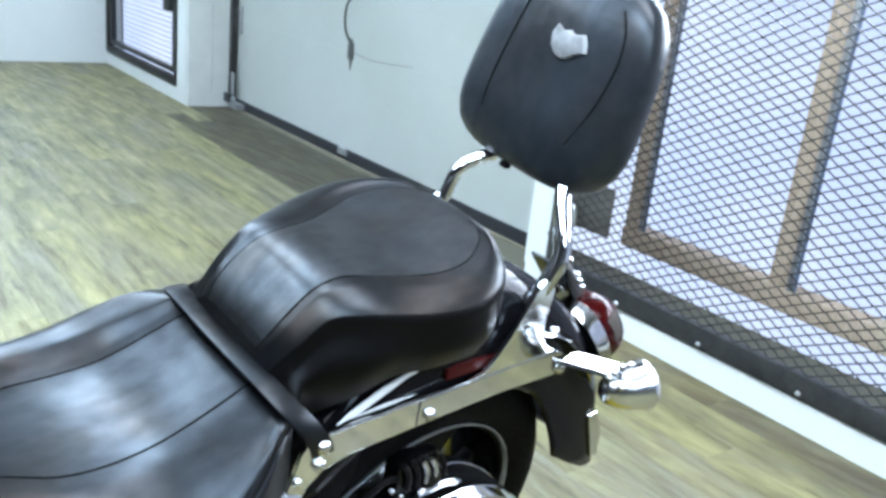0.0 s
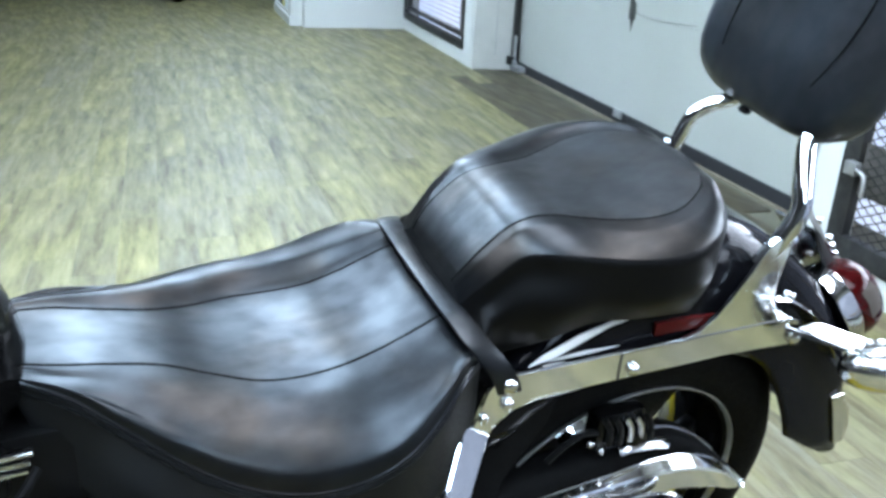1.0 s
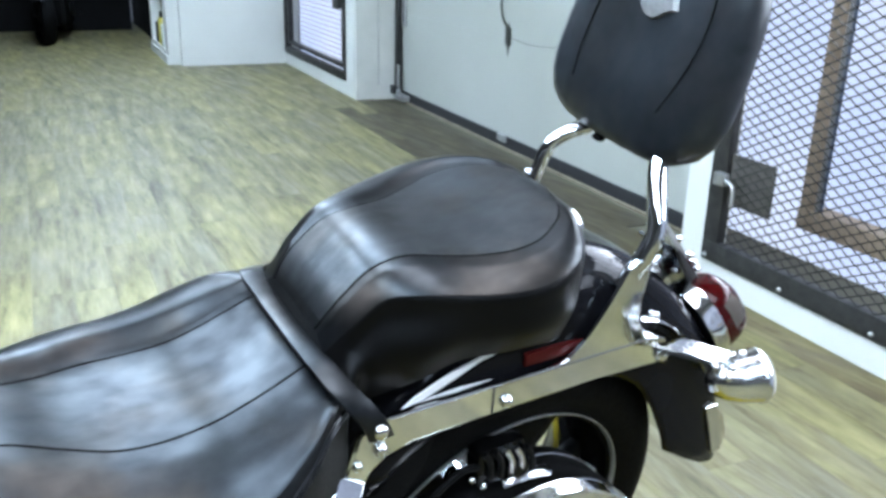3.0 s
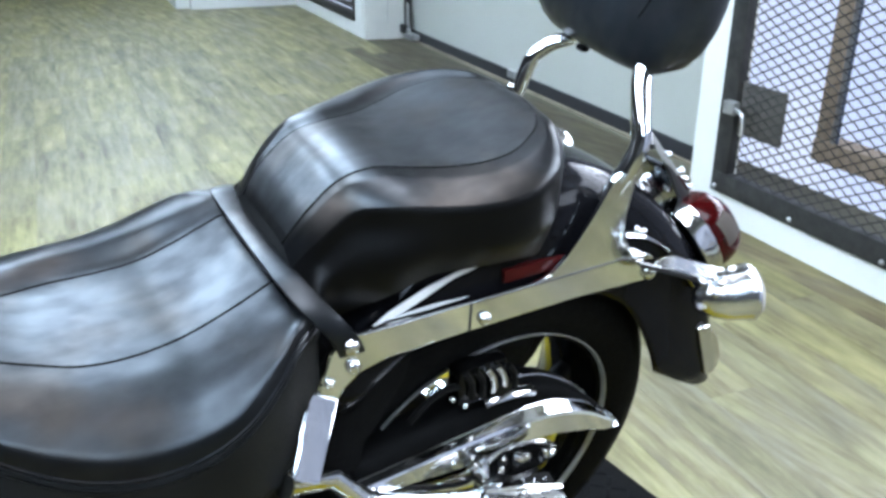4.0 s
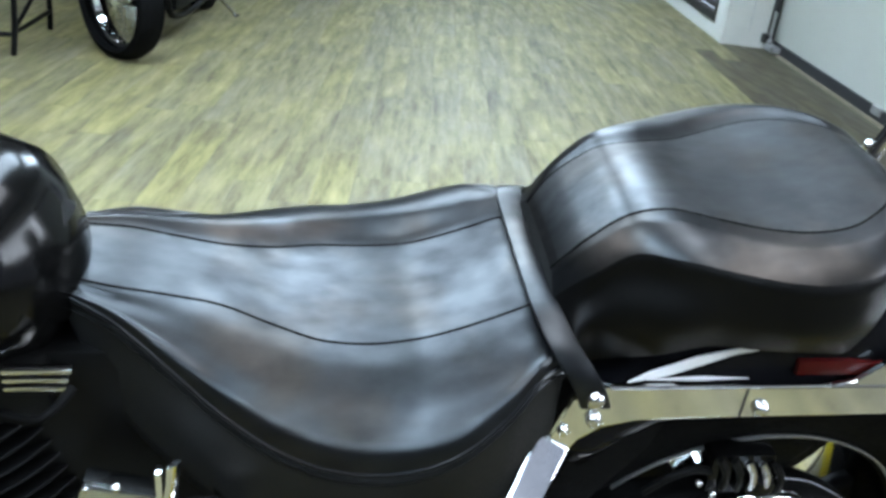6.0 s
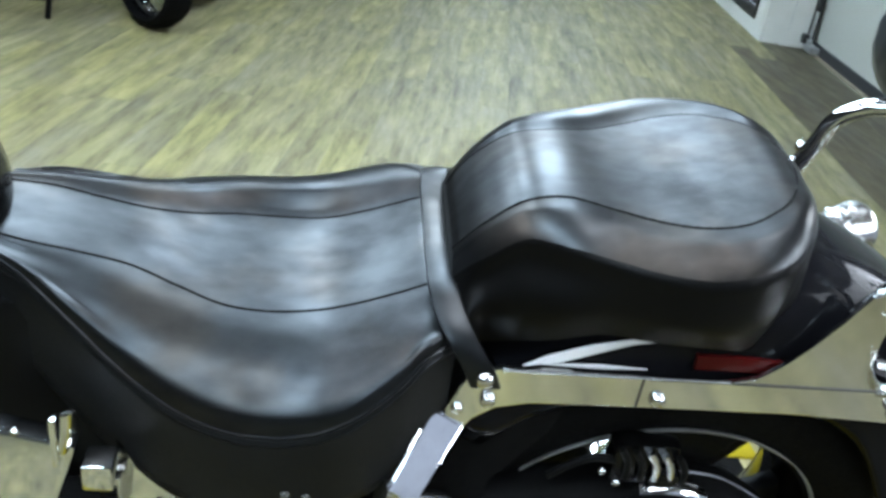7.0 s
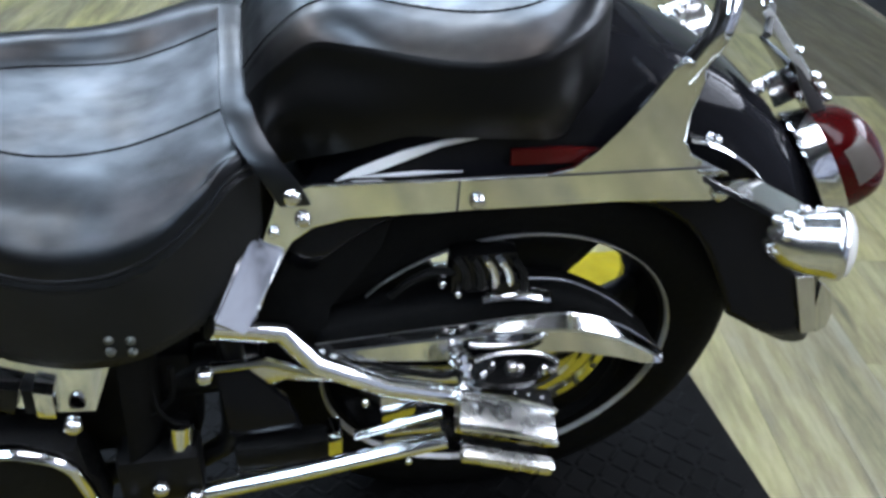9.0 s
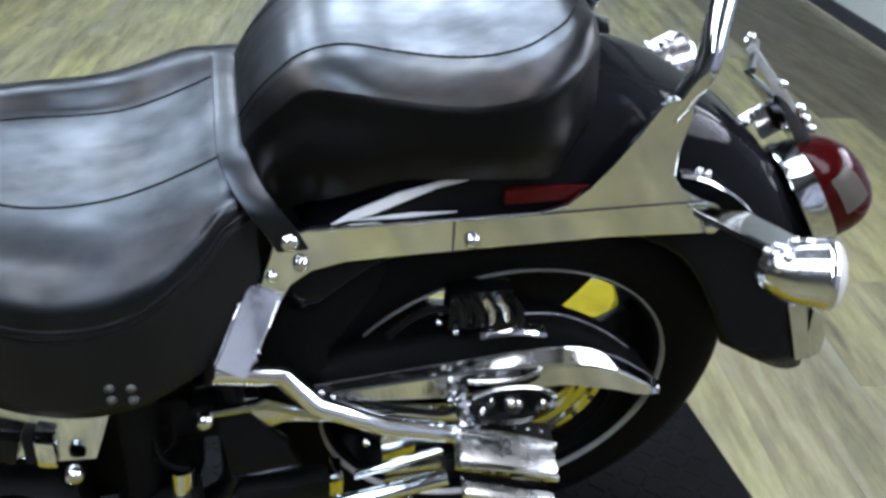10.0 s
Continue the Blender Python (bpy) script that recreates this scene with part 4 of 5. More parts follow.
seam_line([pad_front(v, w) for v, w in [(0.080, 1.375), (0.096, 1.32), (0.106, 1.25), (0.112, 1.17), (0.108, 1.12)]], 0.0018, pad)
seam_line([pad_front(v, w) for v, w in [(-0.100, 1.375), (-0.122, 1.33), (-0.128, 1.27), (-0.118, 1.20), (-0.096, 1.13)]], 0.0018, pad)
bm = bmesh.new()
outline = [(-0.040, 0.012), (-0.030, 0.022), (-0.012, 0.016), (0.0, 0.020), (0.012, 0.016), (0.030, 0.022), (0.036, 0.008), (0.028, -0.010), (0.014, -0.020), (0.0, -0.022), (-0.014, -0.020), (-0.030, -0.008), (-0.046, -0.002)]
ring0 = [bm.verts.new(Vector(pad_front(-0.018 + v * 1.05, 1.288 + w * 1.25)) + Vector((0.002, 0, 0))) for v, w in outline]
ring1 = [bm.verts.new(Vector(pad_front(-0.018 + v * 0.9, 1.288 + w * 1.08)) + Vector((-0.006, 0, 0))) for v, w in outline]
mid = bm.verts.new(Vector(pad_front(-0.018, 1.288)) + Vector((-0.0085, 0, 0)))
n = len(outline)
for k in range(n):
    bm.faces.new((ring0[k], ring0[(k + 1) % n], ring1[(k + 1) % n], ring1[k]))
    bm.faces.new((ring1[k], ring1[(k + 1) % n], mid))
part("badge", bm, BADGE, pad, "pewter emblem on the back rest")
part("pad_plate", box(1.362, 1.372, -0.10, 0.10, 1.14, 1.33, 0.003), CHROME, pad)
part("tab", box(1.255, 1.270, 0.010, 0.030, 1.030, 1.040, 0.003), RUBBER, pad)

# tail light, plate carrier and turn signals
LAMP = Matrix.Translation((1.513, -0.052, 0.664)) @ pose(0, 0, 0, 8, 57, 0)


def lens_rows(scale, lift):
    """A tombstone lens: long axis along local x (down the fender), dome along local z."""
    rows = []
    for k in range(13):
        a = -1 + k / 6
        wide = 0.066 * (1 - abs(a) ** 3.2) ** 0.5 + 0.003
        high = 0.094 * (1 - abs(a) ** 3.0) ** 0.45 * (0.86 + 0.14 * a)
        rows.append([(0.084 * a * scale, wide * math.cos(radians(b)) * scale, lift + high * math.sin(radians(b)) ** 0.8 * scale) for b in range(0, 181, 12)])
    return rows


bm, g = sheet(lens_rows(1.0, 0.012))
bm.transform(LAMP)
tail = part("tail_light", bm, RED, bike, "deep red domed tail light lens on a chrome base")
rows = lens_rows(1.006, 0.0124)
bm, g = sheet([r[11:15] for r in rows[2:8]])
bm.transform(LAMP)
part("lens_window", bm, CLEAR, tail, "smoked clear window in the lens")
bm = bmesh.new()
rim = []
for z, f in ((-0.022, 1.12), (-0.018, 1.12), (0.004, 1.05), (0.014, 1.03), (0.014, 0.9)):
    rim.append([(0.087 * f * math.cos(radians(b)), 0.070 * f * (abs(math.sin(radians(b))) ** 0.75) * (1 if b < 180 else -1), z) for b in range(0, 360, 10)])
bm, g = sheet(rim, closed=True)
bm.faces.new(g[0])
bm.transform(LAMP)
part("base", bm, CHROME, tail, "chrome lamp base")

# the number plate stands nearly edge-on on a small bracket
carrier = part("plate_carrier", plate([(1.429, 0.828), (1.450, 0.812), (1.512, 0.748), (1.560, 0.682), (1.521, 0.700), (1.464, 0.774)], -0.034, -0.026, 0.001), DARK, bike, "dark number plate carrier with chrome edge and bolts")
part("mount_plate", box(-0.098, 0.092, -0.040, 0.052, -0.004, 0.003, 0.0025), TANKBLACK, carrier, "glossy black plate mount").matrix_basis = Matrix.Translation((1.496, 0.012, 0.752)) @ pose(0, 0, 0, 0, 47, 0)
part("edge_bar", tube([(1.360, -0.026, 0.913), (1.433, -0.026, 0.838), (1.509, -0.026, 0.758)], 0.0038, 4, 8), CHROME, carrier)
part("number_plate", box(-0.002, 0.148, -0.0015, 0.0015, -0.009, 0.003, 0.0008), GALV, carrier, "blank number plate seen on its edge").matrix_basis = Matrix.Translation((1.366, -0.032, 0.905)) @ pose(0, 0, 0, 0, 46.5, 0)
for u, w, r in [(1.360, 0.914, 0.007), (1.433, 0.839, 0.007), (1.474, 0.798, 0.008), (1.490, 0.780, 0.007), (1.506, 0.762, 0.006)]:
    bolt("bolt", (u, -0.032, w + 0.004), (0.4, -0.5, 0.8), r, carrier)
part("toggle", tube([(1.356, -0.06, 0.880), (1.374, -0.03, 0.892), (1.390, 0.0, 0.898)], 0.006, 3, 8), DARK, carrier)
bracket = part("plate_bracket", plate([(1.422, 0.776), (1.456, 0.796), (1.494, 0.749), (1.455, 0.729)], 0.008, 0.016, 0.002), CHROME_DULL, bike, "small chrome plate bracket on the fender")
part("lug", tube([(1.405, 0.01, 0.765), (1.425, 0.012, 0.772), (1.44, 0.012, 0.786)], 0.008, 3, 8), CHROME_DULL, bracket)
for u, w in [(1.424, 0.778), (1.418, 0.764), (1.455, 0.797), (1.492, 0.749)]:
    bolt("bolt", (u, 0.006, w), (0, -1, 0.5), 0.007, bracket)
for s, c, way in ((-1, (1.374, 0.262, 0.680), (0.093, 0.045, 0.016)), (1, (1.396, 0.268, 0.748), (0.093, 0.035, 0.004))):
    u, v, w = c
    bm = bmesh.new()
    arm = [(1.258, 0.154, 0.724), (1.340, 0.160, 0.716), (u + 0.004, v - 0.020, w + 0.040), (u - 0.040, v - 0.012, w + 0.034)]
    lo, hi = [[bm.verts.new((a, s * (b + k), d - 0.010 * k / 0.006)) for a, b, d in arm] for k in (0.006, 0.0)]
    bm.faces.new(lo), bm.faces.new(hi)
    for k in range(4):
        bm.faces.new((lo[k], hi[k], hi[(k + 1) % 4], lo[(k + 1) % 4]))
    bmesh.ops.recalc_face_normals(bm, faces=bm.faces)
    bmesh.ops.bevel(bm, geom=bm.edges[:], offset=0.002, segments=2, affect="EDGES")
    part("signal_bar", bm, CHROME, bike, "flat chrome turn signal stalk")
    m = Matrix.Translation((u, s * v, w)) @ Vector((way[0], s * way[1], way[2])).to_track_quat("Z", "Y").to_matrix().to_4x4()
    sig = part("turn_signal", turned([(0, -0.060), (0.010, -0.058), (0.022, -0.050), (0.034, -0.032), (0.043, -0.006), (0.0470, 0.026), (0.0490, 0.030), (0.0490, 0.038), (0.046, 0.042)], m, 40), CHROME_DULL, bike, "satin chrome bullet turn signal")
    part("lens", turned([(0.046, 0.041), (0.041, 0.049), (0.027, 0.055), (0, 0.057)], m, 30), SIGNAL_LENS, sig)
    for a, b, d in ((-0.046, -0.018, 0.026), (-0.034, -0.016, 0.034), (-0.014, -0.014, 0.042), (0.004, -0.006, 0.044), (-0.030, 0.006, 0.032), (-0.044, 0.010, 0.020)):
        bolt("bolt", (u + a, s * (v + b), w + d), (-0.2, s * b * 20, 1), 0.0075, sig)

# ---- mat under the motorcycle ----
mat = thing("floor_mat", STAGE, "black rubber floor mat with a yellow border under the motorcycle", "mat")
part("mat_sheet", box(-0.8, 1.535, 0.902, 1.603, 0.0, 0.008, 0.002), MATBLACK, mat)
part("border", box(-0.8, 1.59, 1.605, 1.765, 0.0, 0.0075, 0.002), YELLOW, mat, "yellow safety border with raised treads")
part("border", box(-0.8, 1.535, 0.54, 0.90, 0.0, 0.0075, 0.002), YELLOW, mat, "yellow safety border with raised treads")


def treads(x0, x1, y0, y1, z):
    """Raised bars of a tread plate, turned by turns."""
    bm = bmesh.new()
    step = 0.034
    for i in range(int((x1 - x0) / step)):
        for k in range(int((y1 - y0) / step)):
            cx, cy = x0 + (i + 0.5) * step, y0 + (k + 0.5) * step
            a = radians(45 if (i + k) % 2 else -45)
            c, d = math.cos(a), math.sin(a)
            lo = [bm.verts.new((cx + p * c - q * d, cy + p * d + q * c, z)) for p, q in ((-0.019, -0.005), (0.019, -0.005), (0.019, 0.005), (-0.019, 0.005))]
            hi = [bm.verts.new((cx + p * c - q * d, cy + p * d + q * c, z + 0.0022)) for p, q in ((-0.015, -0.0025), (0.015, -0.0025), (0.015, 0.0025), (-0.015, 0.0025))]
            bm.faces.new(hi)
            for j in range(4):
                bm.faces.new((lo[j], lo[(j + 1) % 4], hi[(j + 1) % 4], hi[j]))
    return bm


tagged(part("treads", treads(-0.2, 1.53, 0.905, 1.59, 0.0078), MATBLACK, mat, smooth=False), kind="stuff")
tagged(part("border_treads", treads(0.4, 1.53, 0.545, 0.898, 0.0073), YELLOW, mat, smooth=False), kind="stuff")

# ---- garage door ----
garage = thing("door_1", Matrix(), "white insulated sectional garage door, closed", "garage door", kind="structure")
z = 0.075
for k, h in enumerate((0.650, 0.53, 0.53, 0.53)):
    part("door_panel", room_box(P_DOOR, P_DOOR + 0.045, 3.12, 7.10, z, z + h - 0.0015), DOORWHITE, garage, smooth=False)
    z += h
part("bottom_seal", room_box(P_DOOR - 0.014, P_DOOR + 0.05, 3.12, 7.10, -0.004, 0.074, 0.006), SEAL, garage, "black rubber bottom seal")
part("sill", room_box(P_DOOR - 0.040, P_DOOR + 0.2, 3.15, 7.12, -0.03, 0.003), STRIP, garage)
lat = part("door_lock", room_box(P_DOOR - 0.012, P_DOOR, 5.17, 5.235, 0.68, 0.79, 0.004), LOCKSTEEL, garage, "steel door lock with handle")
bm = bmesh.new()
pts = [(5.20, 0.830), (5.243, 0.735), (5.20, 0.595), (5.160, 0.735)]
f = [bm.verts.new(ROOM @ Vector((P_DOOR - 0.003, q, zz))) for q, zz in pts] + [bm.verts.new(ROOM @ Vector((P_DOOR - 0.016, 5.203, 0.735)))]
for k in range(4):
    bm.faces.new((f[k], f[(k + 1) % 4], f[4]))
part("lock_plate", bm, LOCKSTEEL, lat)
part("handle", tube([ROOM @ Vector(v) for v in ((P_DOOR - 0.01, 5.20, 0.79), (P_DOOR - 0.045, 5.21, 0.85), (P_DOOR - 0.05, 5.23, 0.95), (P_DOOR - 0.04, 5.225, 1.04), (P_DOOR - 0.005, 5.22, 1.08))], 0.0085, 5, 10), LOCKSTEEL, lat)
part("pull_cord", tube([ROOM @ Vector(v) for v in ((P_DOOR - 0.012, 5.17, 0.735), (P_DOOR - 0.012, 4.9, 0.715), (P_DOOR - 0.012, 4.45, 0.745))], 0.0016, 5, 6), LOCKSTEEL, lat)
for q in (5.20,):
    part("bottom_bracket", room_box(P_DOOR - 0.03, P_DOOR, q - 0.06, q + 0.05, 0.034, 0.085, 0.004), GALV, garage)
track = thing("door_track", Matrix(), "galvanised vertical door track with bottom roller", "door track", kind="structure")
part("rail", room_box(P_DOOR - 0.055, P_DOOR - 0.01, 7.055, 7.115, 0.0, 2.5, 0.003), STEEL_DARK, track)
part("angle", room_box(P_DOOR - 0.06, P_DOOR - 0.055, 6.985, 7.05, 0.03, 0.30, 0.001), GALV, track)
part("roller", turned([(0, 0.03), (0.024, 0.03), (0.026, 0), (0, 0)], ROOM @ pose(P_DOOR - 0.075, 7.0, 0.07, 0, 90, 0), 18), GALV, track)
part("bracket", room_box(P_DOOR - 0.085, P_DOOR - 0.01, 6.86, 7.04, 0.01, 0.055, 0.006), GALV, track)
part("bracket", room_box(P_DOOR - 0.10, P_DOOR - 0.05, 7.02, 7.10, 0.05, 0.12, 0.006), STEEL_DARK, track)
part("hinge", room_box(P_DOOR - 0.02, P_DOOR, 6.97, 7.05, 0.62, 0.84, 0.004), GALV, track)
part("pull_wire", tube([ROOM @ Vector((P_DOOR - 0.2 + 0.01 * math.sin(3 * k), 7.117, 0.12 + 0.3 * k)) for k in range(8)], 0.003, 4, 6), GALV, track)

# ---- mesh gate ----
gate = thing("mesh_gate", Matrix(), "black expanded-metal security gate in a bolted angle frame", "gate")
part("bottom_rail", room_box(P_WALL - 0.012, P_WALL + 0.03, -2.6, 2.685, 0.115, 0.20, 0.003), STEEL_DARK, gate)
part("stile", room_box(P_WALL - 0.012, P_WALL + 0.03, 2.60, 2.685, 0.20, 2.45, 0.003), STEEL_DARK, gate)
part("stile", room_box(P_WALL - 0.012, P_WALL + 0.03, -2.6, -2.52, 0.20, 2.45, 0.003), STEEL_DARK, gate)
part("top_rail", room_box(P_WALL - 0.012, P_WALL + 0.03, -2.6, 2.685, 2.45, 2.53, 0.003), STEEL_DARK, gate)
for k in range(12):
    bolt("bolt", ROOM @ Vector((P_WALL - 0.013, 2.66 - 0.42 * k, 0.136)), ROOM.to_3x3() @ Vector((-1, 0, 0)), 0.011, gate, GALV)
bm = room_box(P_WALL + 0.012, P_WALL + 0.016, 2.365, 2.60, 0.37, 0.575, 0.001)
lock = part("latch_plate", bm, PLATE, gate, "black steel latch plate behind the mesh")
part("latch", tube([ROOM @ Vector(v) for v in ((P_WALL - 0.02, 2.60, 0.475), (P_WALL - 0.04, 2.56, 0.475), (P_WALL - 0.045, 2.525, 0.465), (P_WALL - 0.045, 2.515, 0.43), (P_WALL - 0.045, 2.515, 0.385))], 0.009, 3, 10), GALV, lock, "bent steel latch handle")
part("latch_box", room_box(P_WALL - 0.045, P_WALL - 0.012, 2.575, 2.635, 0.45, 0.50, 0.004), GALV, lock)


def mesh_screen(q0, q1, z0, z1, sq, sz, w):
    """Expanded metal: flat zigzag strands, alternately mirrored, meeting at knuckles."""
    bm = bmesh.new()
    nz, nq = int((z1 - z0) / sz), int((q1 - q0) / sq)
    for r in range(nz):
        zc = z0 + (r + 0.5) * sz
        prev = None
        for k in range(2 * nq + 1):
            q = q0 + k * sq / 2
            up = ((k + r) % 2) * 2 - 1
            c = zc + up * sz * 0.46
            p = P_WALL + 0.004 + 0.004 * up
            now = [bm.verts.new(ROOM @ Vector((p + d, q, c + e))) for d, e in ((-0.0012, -w), (-0.0012, w), (0.0012, w), (0.0012, -w))]
            if prev:
                for j in range(4):
                    bm.faces.new((prev[j], prev[(j + 1) % 4], now[(j + 1) % 4], now[j]))
            prev = now
    return bm


tagged(part("expanded_mesh", mesh_screen(-1.2, 2.60, 0.20, 2.45, 0.074, 0.0195, 0.0027), STEEL_DARK, gate, "black diamond expanded metal", smooth=False), kind="stuff")

# ---- what stands outside the gate ----
outer = thing("outer_frame", Matrix(), "weathered tan timber frame outside the mesh gate", "window frame", kind="structure")
for q in (3.20, 2.245, 1.30, 0.35, -0.6):
    part("mullion", room_box(3.78, 3.82, q - 0.046, q + 0.050, 0.0, 2.6, 0.005), TAN, outer)
    part("strip", room_box(3.774, 3.781, q - 0.084, q - 0.056, 0.05, 2.6, 0.001), GALV, outer, "galvanised strip beside the mullion")
    part("edge_strip", room_box(3.772, 3.779, q - 0.106, q - 0.088, 0.06, 2.6, 0.001), BLUEGREY, outer)
part("sill", room_box(3.77, 3.90, -1.5, 3.25, -0.06, 0.055, 0.006), TAN, outer)
yard = structure("backdrop", room_box(4.05, 4.07, -9.0, 6.5, -1.2, 4.0), OUTDOOR, "bright overcast daylight outside", "backdrop")

# ---- glazed panel by the garage door ----
pane = thing("window_1", Matrix(), "black framed glazed panel with pale blinds behind", "window", kind="structure")
for q0, q1, z0, z1 in ((7.385, 9.41, 0.12, 0.185), (7.385, 9.41, 2.03, 2.1), (7.385, 7.435, 0.185, 2.03), (9.35, 9.41, 0.185, 2.03)):
    part("frame", room_box(P_WALL - 0.012, P_WALL + 0.05, q0, q1, z0, z1, 0.004), STEEL_DARK, pane)
for q0, q1, z0, z1 in ((7.47, 9.32, 0.215, 0.25), (7.47, 7.52, 0.25, 2.0), (9.27, 9.32, 0.25, 2.0)):
    part("sash", room_box(P_WALL + 0.004, P_WALL + 0.055, q0, q1, z0, z1, 0.004), STEEL_DARK, pane)
part("latch", room_box(P_WALL - 0.03, P_WALL + 0.0, 7.50, 7.66, 0.72, 1.0, 0.005), STEEL_DARK, pane)
for k in range(42):
    part("blind_slat", room_box(P_WALL + 0.085, P_WALL + 0.09, 7.44, 9.34, 0.20 + 0.044 * k, 0.206 + 0.044 * k), GALV, pane, smooth=False)
structure("backdrop_window", room_box(2.81, 2.83, 7.39, 9.40, 0.13, 2.09), OUTDOOR, "bright daylight behind the blinds", "backdrop")

# ---- ceiling lights ----
first = thing("ceiling_light", Matrix(), "flat white ceiling light panel", "ceiling light", "ceiling lights")
part("housing", box(-0.35, 0.35, -1.22, 1.22, -0.03, 0.0, 0.006), WHITE, first)
part("diffuser", box(-0.33, 0.33, -1.20, 1.20, -0.040, -0.03, 0.004), TUBE, first)
# Unseen panels placed by seat highlights; last two added to light the far floor.
spots = [(-0.2, -0.55), (0.1, -3.1), (0.58, 3.0), (-0.65, 2.8), (-1.9, 2.9), (0.9, 6.6), (0.8, 9.6)]
first.matrix_world = ROOM @ pose(*spots[0], CEIL)
for p, q in spots[1:]:
    copy_thing(first, ROOM @ pose(p, q, CEIL))
warm = thing("ceiling_light", ROOM @ pose(1.2, 0.6, CEIL), "flat warm white ceiling light panel near the gate", "ceiling light", "ceiling lights")
part("housing", box(-0.35, 0.35, -1.22, 1.22, -0.03, 0.0, 0.006), WHITE, warm)
part("diffuser", box(-0.33, 0.33, -1.20, 1.20, -0.040, -0.03, 0.004), TUBE_WARM, warm)
copy_thing(warm, ROOM @ pose(-1.45, 0.1, CEIL))

# ---- the other motorcycles ----


def spoked_wheel(parent, c, R, width, spokes, m0, metal):
    """A wire wheel with its axle along local y of m0."""
    ax = m0 @ pose(*c, 90, 0, 0)
    w = part("front_wheel", turned([(R - 0.085, -0.02), (R - 0.075, -0.028), (R - 0.068, -0.03), (R - 0.075, 0), (R - 0.068, 0.03), (R - 0.075, 0.028), (R - 0.085, 0.02), (R - 0.085, -0.02)], ax, 48), metal, parent, "chrome wire wheel")
    h = width / 2
    part("tyre", turned([(R - 0.072, -h * 0.7), (R - 0.045, -h), (R - 0.018, -h * 0.85), (R, -h * 0.3), (R, h * 0.3), (R - 0.018, h * 0.85), (R - 0.045, h), (R - 0.072, h * 0.7)], ax, 64), RUBBER, w, "black tyre")
    part("hub", turned([(0, 0.06), (0.03, 0.06), (0.045, 0.045), (0.03, 0.03), (0.03, -0.03), (0.045, -0.045), (0.03, -0.06), (0, -0.06)], ax, 24), metal, w)
    for k in range(spokes):
        a = 2 * math.pi * k / spokes
        b = a + (0.5 if k % 2 else -0.5)
        s = 0.04 if k % 4 < 2 else -0.04
        part("spoke", tube([ax @ Vector((0.04 * math.cos(b), 0.04 * math.sin(b), s)), ax @ Vector(((R - 0.08) * math.cos(a), (R - 0.08) * math.sin(a), 0))], 0.002, 1, 5), metal, w)
    return w


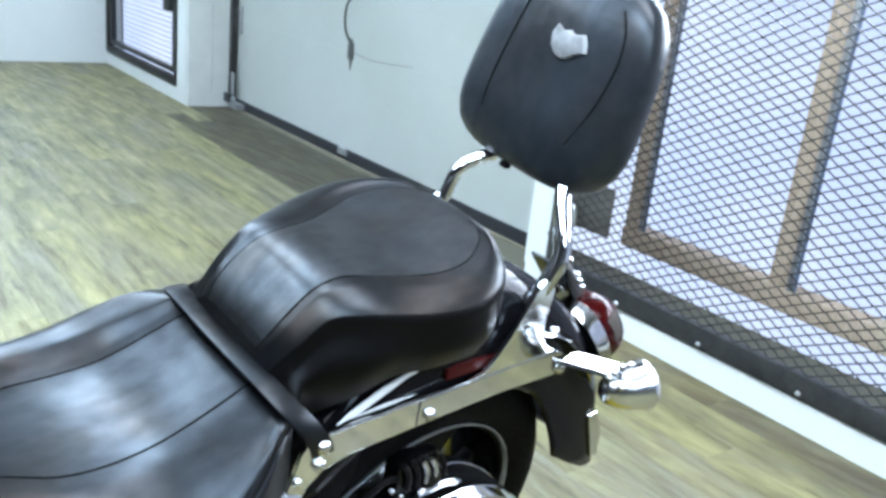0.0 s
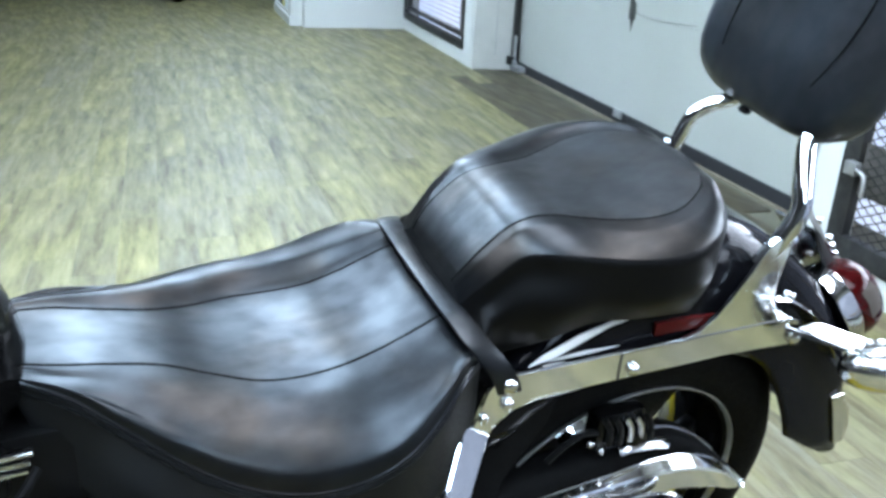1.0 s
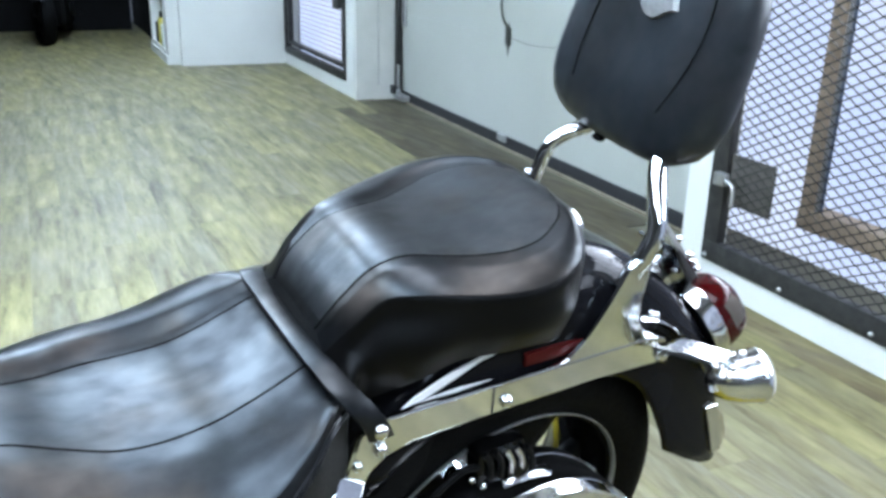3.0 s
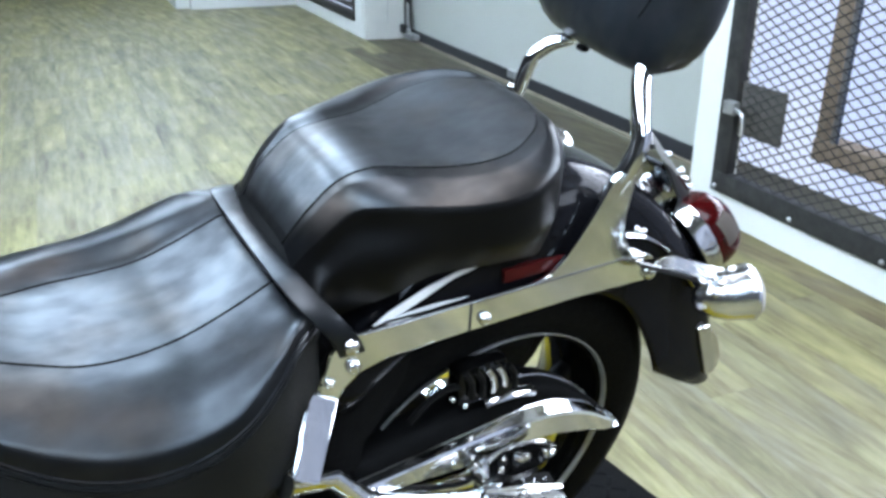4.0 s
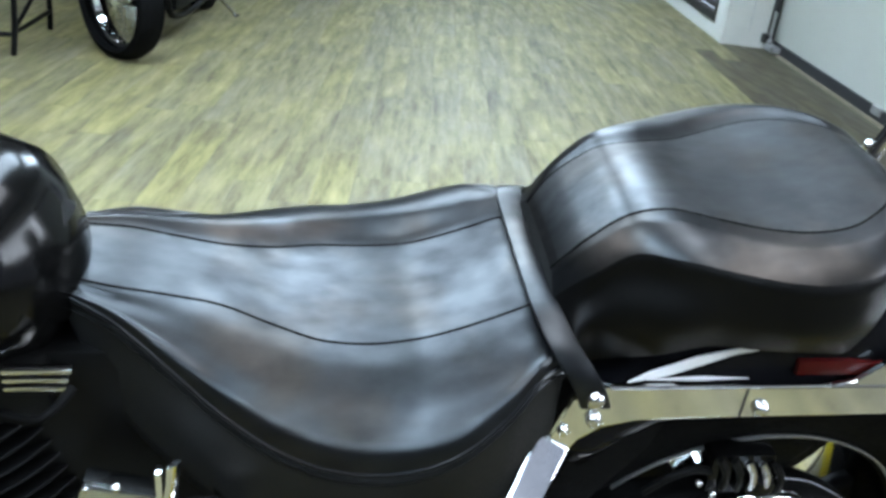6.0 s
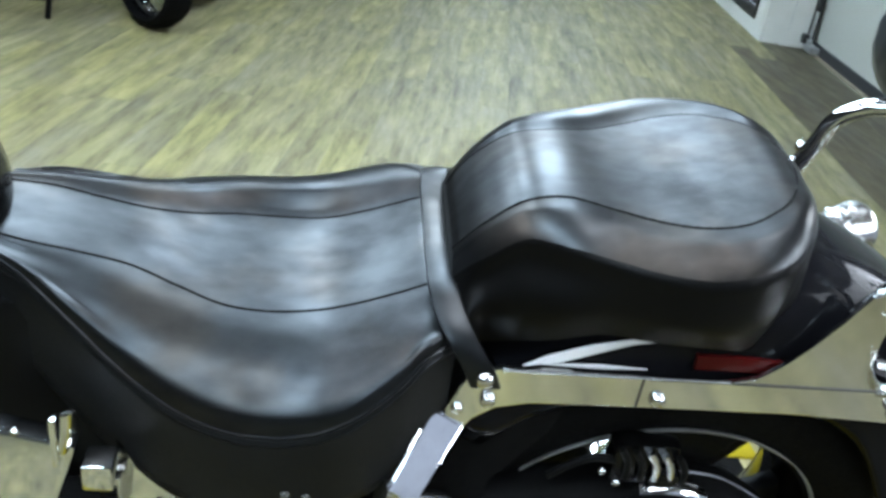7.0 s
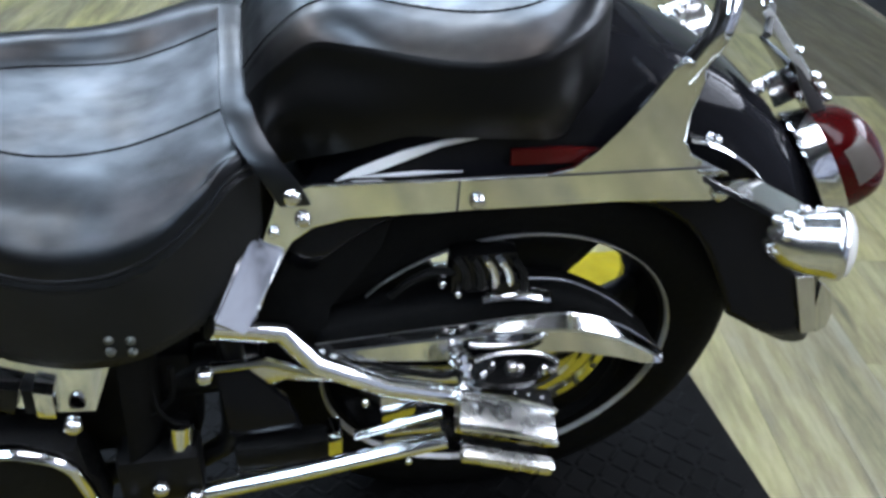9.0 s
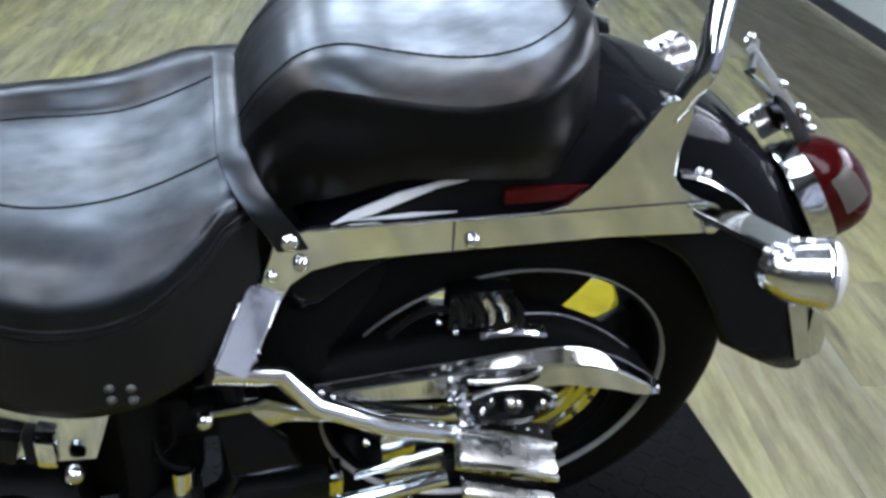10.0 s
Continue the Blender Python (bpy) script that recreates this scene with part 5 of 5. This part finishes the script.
def other_bike(m, label, steer, stand_at=None):
    # Far bike takes black for chrome: the unlit end's shade put into colour.
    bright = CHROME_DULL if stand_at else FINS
    b = thing("motorcycle", STAGE @ m, label, "motorcycle", "other motorcycles")
    R = 0.33
    spoked_wheel(b, (0, 0, R), R, 0.165, 32, pose(0, 0, 0, 0, 0, steer), CHROME if stand_at else FINS)
    for s in (-1, 1):
        part("fork_leg", tube([(0, s * 0.085, R), (0.05, s * 0.09, 0.5), (0.26, s * 0.09, 1.05)], 0.026, 3, 12), bright, b, "chrome fork leg")
        part("caliper", box(0.02, 0.10, s * 0.07 - 0.02, s * 0.07 + 0.02, R + 0.02, R + 0.12, 0.01), bright, b)
    rows = []
    for a in range(20, 150, 8):
        rows.append([(0.37 * math.cos(radians(a)) + 0.0, v, R + (0.37 - 0.05 * (v / 0.085) ** 2) * math.sin(radians(a))) for v in (-0.085, -0.07, -0.035, 0, 0.035, 0.07, 0.085)])
    bm, g = sheet(rows)
    part("front_fender", bm, PAINT, b, "glossy black front fender").modifiers.new("thickness", "SOLIDIFY").thickness = 0.004
    part("engine", box(0.45, 0.95, -0.17, 0.17, 0.18, 0.62, 0.05), FINS, b, "dark engine block")
    part("engine_cover", turned([(0, 0.05), (0.05, 0.048), (0.07, 0.03), (0.08, 0)], pose(0.80, -0.17, 0.36, 90, 0, 0), 28), FINS, b)
    part("frame_rail", tube([(0.30, -0.10, 0.95), (0.40, -0.12, 0.5), (0.45, -0.13, 0.17), (1.1, -0.13, 0.16), (1.3, -0.13, 0.4)], 0.02, 5, 10), FRAME, b)
    part("fuel_tank", turned([(0, 0.28), (0.09, 0.25), (0.15, 0.1), (0.15, -0.1), (0.09, -0.25), (0, -0.28)], pose(0.66, 0, 0.86, 0, 84, 0), 28), PAINT, b, "black fuel tank")
    part("seat", tube([(0.92, 0, 0.80), (1.15, 0, 0.72), (1.35, 0, 0.74), (1.6, 0, 0.80)], 0.14, 4, 14, 0.5), LEATHER, b)
    part("handlebar", tube([(0.42, -0.40, 1.08), (0.36, -0.25, 1.16), (0.30, 0, 1.10), (0.36, 0.25, 1.16), (0.42, 0.40, 1.08)], 0.014, 5, 10), bright, b)
    part("headlamp", turned([(0, -0.1), (0.07, -0.08), (0.095, 0), (0.09, 0.03), (0, 0.035)], pose(0.13, 0, 0.98, 0, -90, 0), 28), bright, b)
    part("rear_tyre", turned([(0.22, -0.06), (0.27, -0.075), (0.32, -0.05), (0.33, 0), (0.32, 0.05), (0.27, 0.075), (0.22, 0.06)], pose(1.55, 0, 0.33, 90, 0, 0), 40), RUBBER, b)
    part("exhaust", tube([(0.6, 0.16, 0.4), (0.8, 0.2, 0.2), (1.2, 0.2, 0.2), (1.8, 0.2, 0.22)], 0.04, 4, 14), bright, b)
    peg_ = part("foot_peg", tube([(1.06, -0.14, 0.275), (1.06, -0.28, 0.275)], 0.012, 1, 10), FINS, b, "black ribbed foot peg")
    for k in range(4):
        part("peg_ring", turned([(0.012, 0.006), (0.018, 0.005), (0.018, -0.005), (0.012, -0.006)], pose(1.06, -0.17 - 0.03 * k, 0.275, 90, 0, 0), 14), bright, peg_)
    part("lever", box(1.02, 1.10, -0.18, -0.15, 0.24, 0.31, 0.008), bright, b)
    part("gear_cover", box(0.98, 1.10, -0.16, -0.12, 0.34, 0.44, 0.02), bright, b, "chrome gear cover")
    if stand_at:
        part("side_stand", tube([(1.10, -0.14, 0.25), (1.20, -0.19, 0.17), stand_at], 0.011, 3, 10), bright, b, "chrome side stand")
        part("stand_foot", box(stand_at[0] - 0.02, stand_at[0] + 0.05, stand_at[1] - 0.015, stand_at[1] + 0.015, 0.0, 0.012, 0.003), bright, b)
    return b


other_bike(pose(-0.54, 5.14, 0, 0, 0, 78), "black motorcycle with a wire front wheel on its side stand", 53, (1.37, -0.275, 0.012))
other_bike(pose(2.19, 11.25, 0, 0, 0, 70), "motorcycle with its metal blackened for the unlit far end", 20)

# black tubular paddock stand
st = thing("paddock_stand", STAGE @ pose(-1.08, 5.35, 0), "black tubular steel stand on the plank floor", "stand")
part("leg", tube([(0.0, -0.32, 0.012), (0.02, -0.31, 0.20), (0.03, -0.28, 0.55)], 0.016, 3, 10), FRAME, st)
part("leg", tube([(0.04, 0.33, 0.012), (0.05, 0.32, 0.20), (0.04, 0.28, 0.55)], 0.016, 3, 10), FRAME, st)
part("cross_bar", tube([(0.0, -0.31, 0.12), (0.05, 0.32, 0.12)], 0.014, 1, 10), FRAME, st)
part("cross_bar", tube([(0.0, -0.31, 0.12), (0.045, 0.31, 0.34)], 0.012, 1, 10), FRAME, st)
part("leg", tube([(-0.45, -0.32, 0.012), (-0.4, -0.31, 0.20), (-0.35, -0.28, 0.55)], 0.016, 3, 10), FRAME, st)
part("cross_bar", tube([(-0.42, -0.31, 0.12), (0.0, -0.31, 0.12)], 0.014, 1, 10), FRAME, st)

# goods in the niche
for i, (q, z0, h, w, m_, lab) in enumerate([(10.0, 0.13, 0.30, 0.10, PAPER, "pale bottle in the niche"), (10.2, 0.13, 0.36, 0.12, PAPER_Y, "yellow box in the niche"), (10.45, 0.13, 0.28, 0.10, DARK, "dark can in the niche"), (10.1, 0.65, 0.22, 0.14, PAPER_B, "blue box on the shelf"), (10.4, 0.65, 0.30, 0.12, PAPER, "pale box on the shelf")]):
    t = thing("container", ROOM @ pose(1.505, q, z0), lab, "container", "goods in the niche")
    part("body", box(-0.05, 0.05, -w / 2, w / 2, 0, h * 0.8, 0.012), m_, t)
    part("cap", turned([(0, 0.2 * h), (w * 0.28, 0.19 * h), (w * 0.30, 0)], pose(0, 0, h * 0.8), 18), DARK if i % 2 else PAPER, t)

# ---- planks ----
PW, PL = 0.152, 1.22
near_plank = [box(-PW / 2 + 0.0005, PW / 2 - 0.0005, -PL / 2 + 0.0005, PL / 2 - 0.0005, -0.006, 0.0)]
me = bpy.data.meshes.new("plank")
near_plank[0].to_mesh(me), near_plank[0].free()
me.materials.append(WOOD)
me_dark = me.copy()
me_dark.materials[0] = WOOD_DARK
rng = random.Random(4)
count = 0
rest, rest_dark, rest_kerb = bmesh.new(), bmesh.new(), bmesh.new()


def far_plank(bm, p, q0, q1, z=0.0):
    c = [ROOM @ Vector((p + a, b, z)) for a, b in ((-PW / 2 + 0.0005, q0), (PW / 2 - 0.0005, q0), (PW / 2 - 0.0005, q1), (-PW / 2 + 0.0005, q1))]
    lo = [bm.verts.new(v + Vector((0, 0, -0.006))) for v in c]
    hi = [bm.verts.new(v) for v in c]
    bm.faces.new(hi)
    for k in range(4):
        bm.faces.new((lo[k], lo[(k + 1) % 4], hi[(k + 1) % 4], hi[k]))


p = P_BACK
while p < P_DOOR - 0.02:
    shift = rng.random() * PL
    q = Q_BACK - shift
    while q < 14.0:
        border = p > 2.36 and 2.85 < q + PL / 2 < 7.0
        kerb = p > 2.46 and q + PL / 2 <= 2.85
        near = -2.6 < p < 2.72 and 1.2 < q + PL / 2 < 8.0
        if p < 2.66 or border:
            if near and not border and not kerb and count < 298:
                ob = new("plank", me)
                ob.parent = floor
                ob.matrix_world = ROOM @ pose(p, q + PL / 2, 0)
                count += 1
            else:
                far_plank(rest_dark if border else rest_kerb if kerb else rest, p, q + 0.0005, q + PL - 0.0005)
        q += PL
    p += PW
tagged(part("planks", rest, WOOD_FAR, floor, smooth=False), kind="stuff")
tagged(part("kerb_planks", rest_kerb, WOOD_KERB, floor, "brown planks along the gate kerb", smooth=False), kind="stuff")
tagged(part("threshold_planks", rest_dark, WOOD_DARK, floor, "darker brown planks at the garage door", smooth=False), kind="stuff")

# ---- true size ----
for ob in scene.objects:
    if ob.parent is None and ob.type in ("MESH", "EMPTY"):
        ob.matrix_basis = Matrix.Scale(UNIT, 4) @ ob.matrix_basis
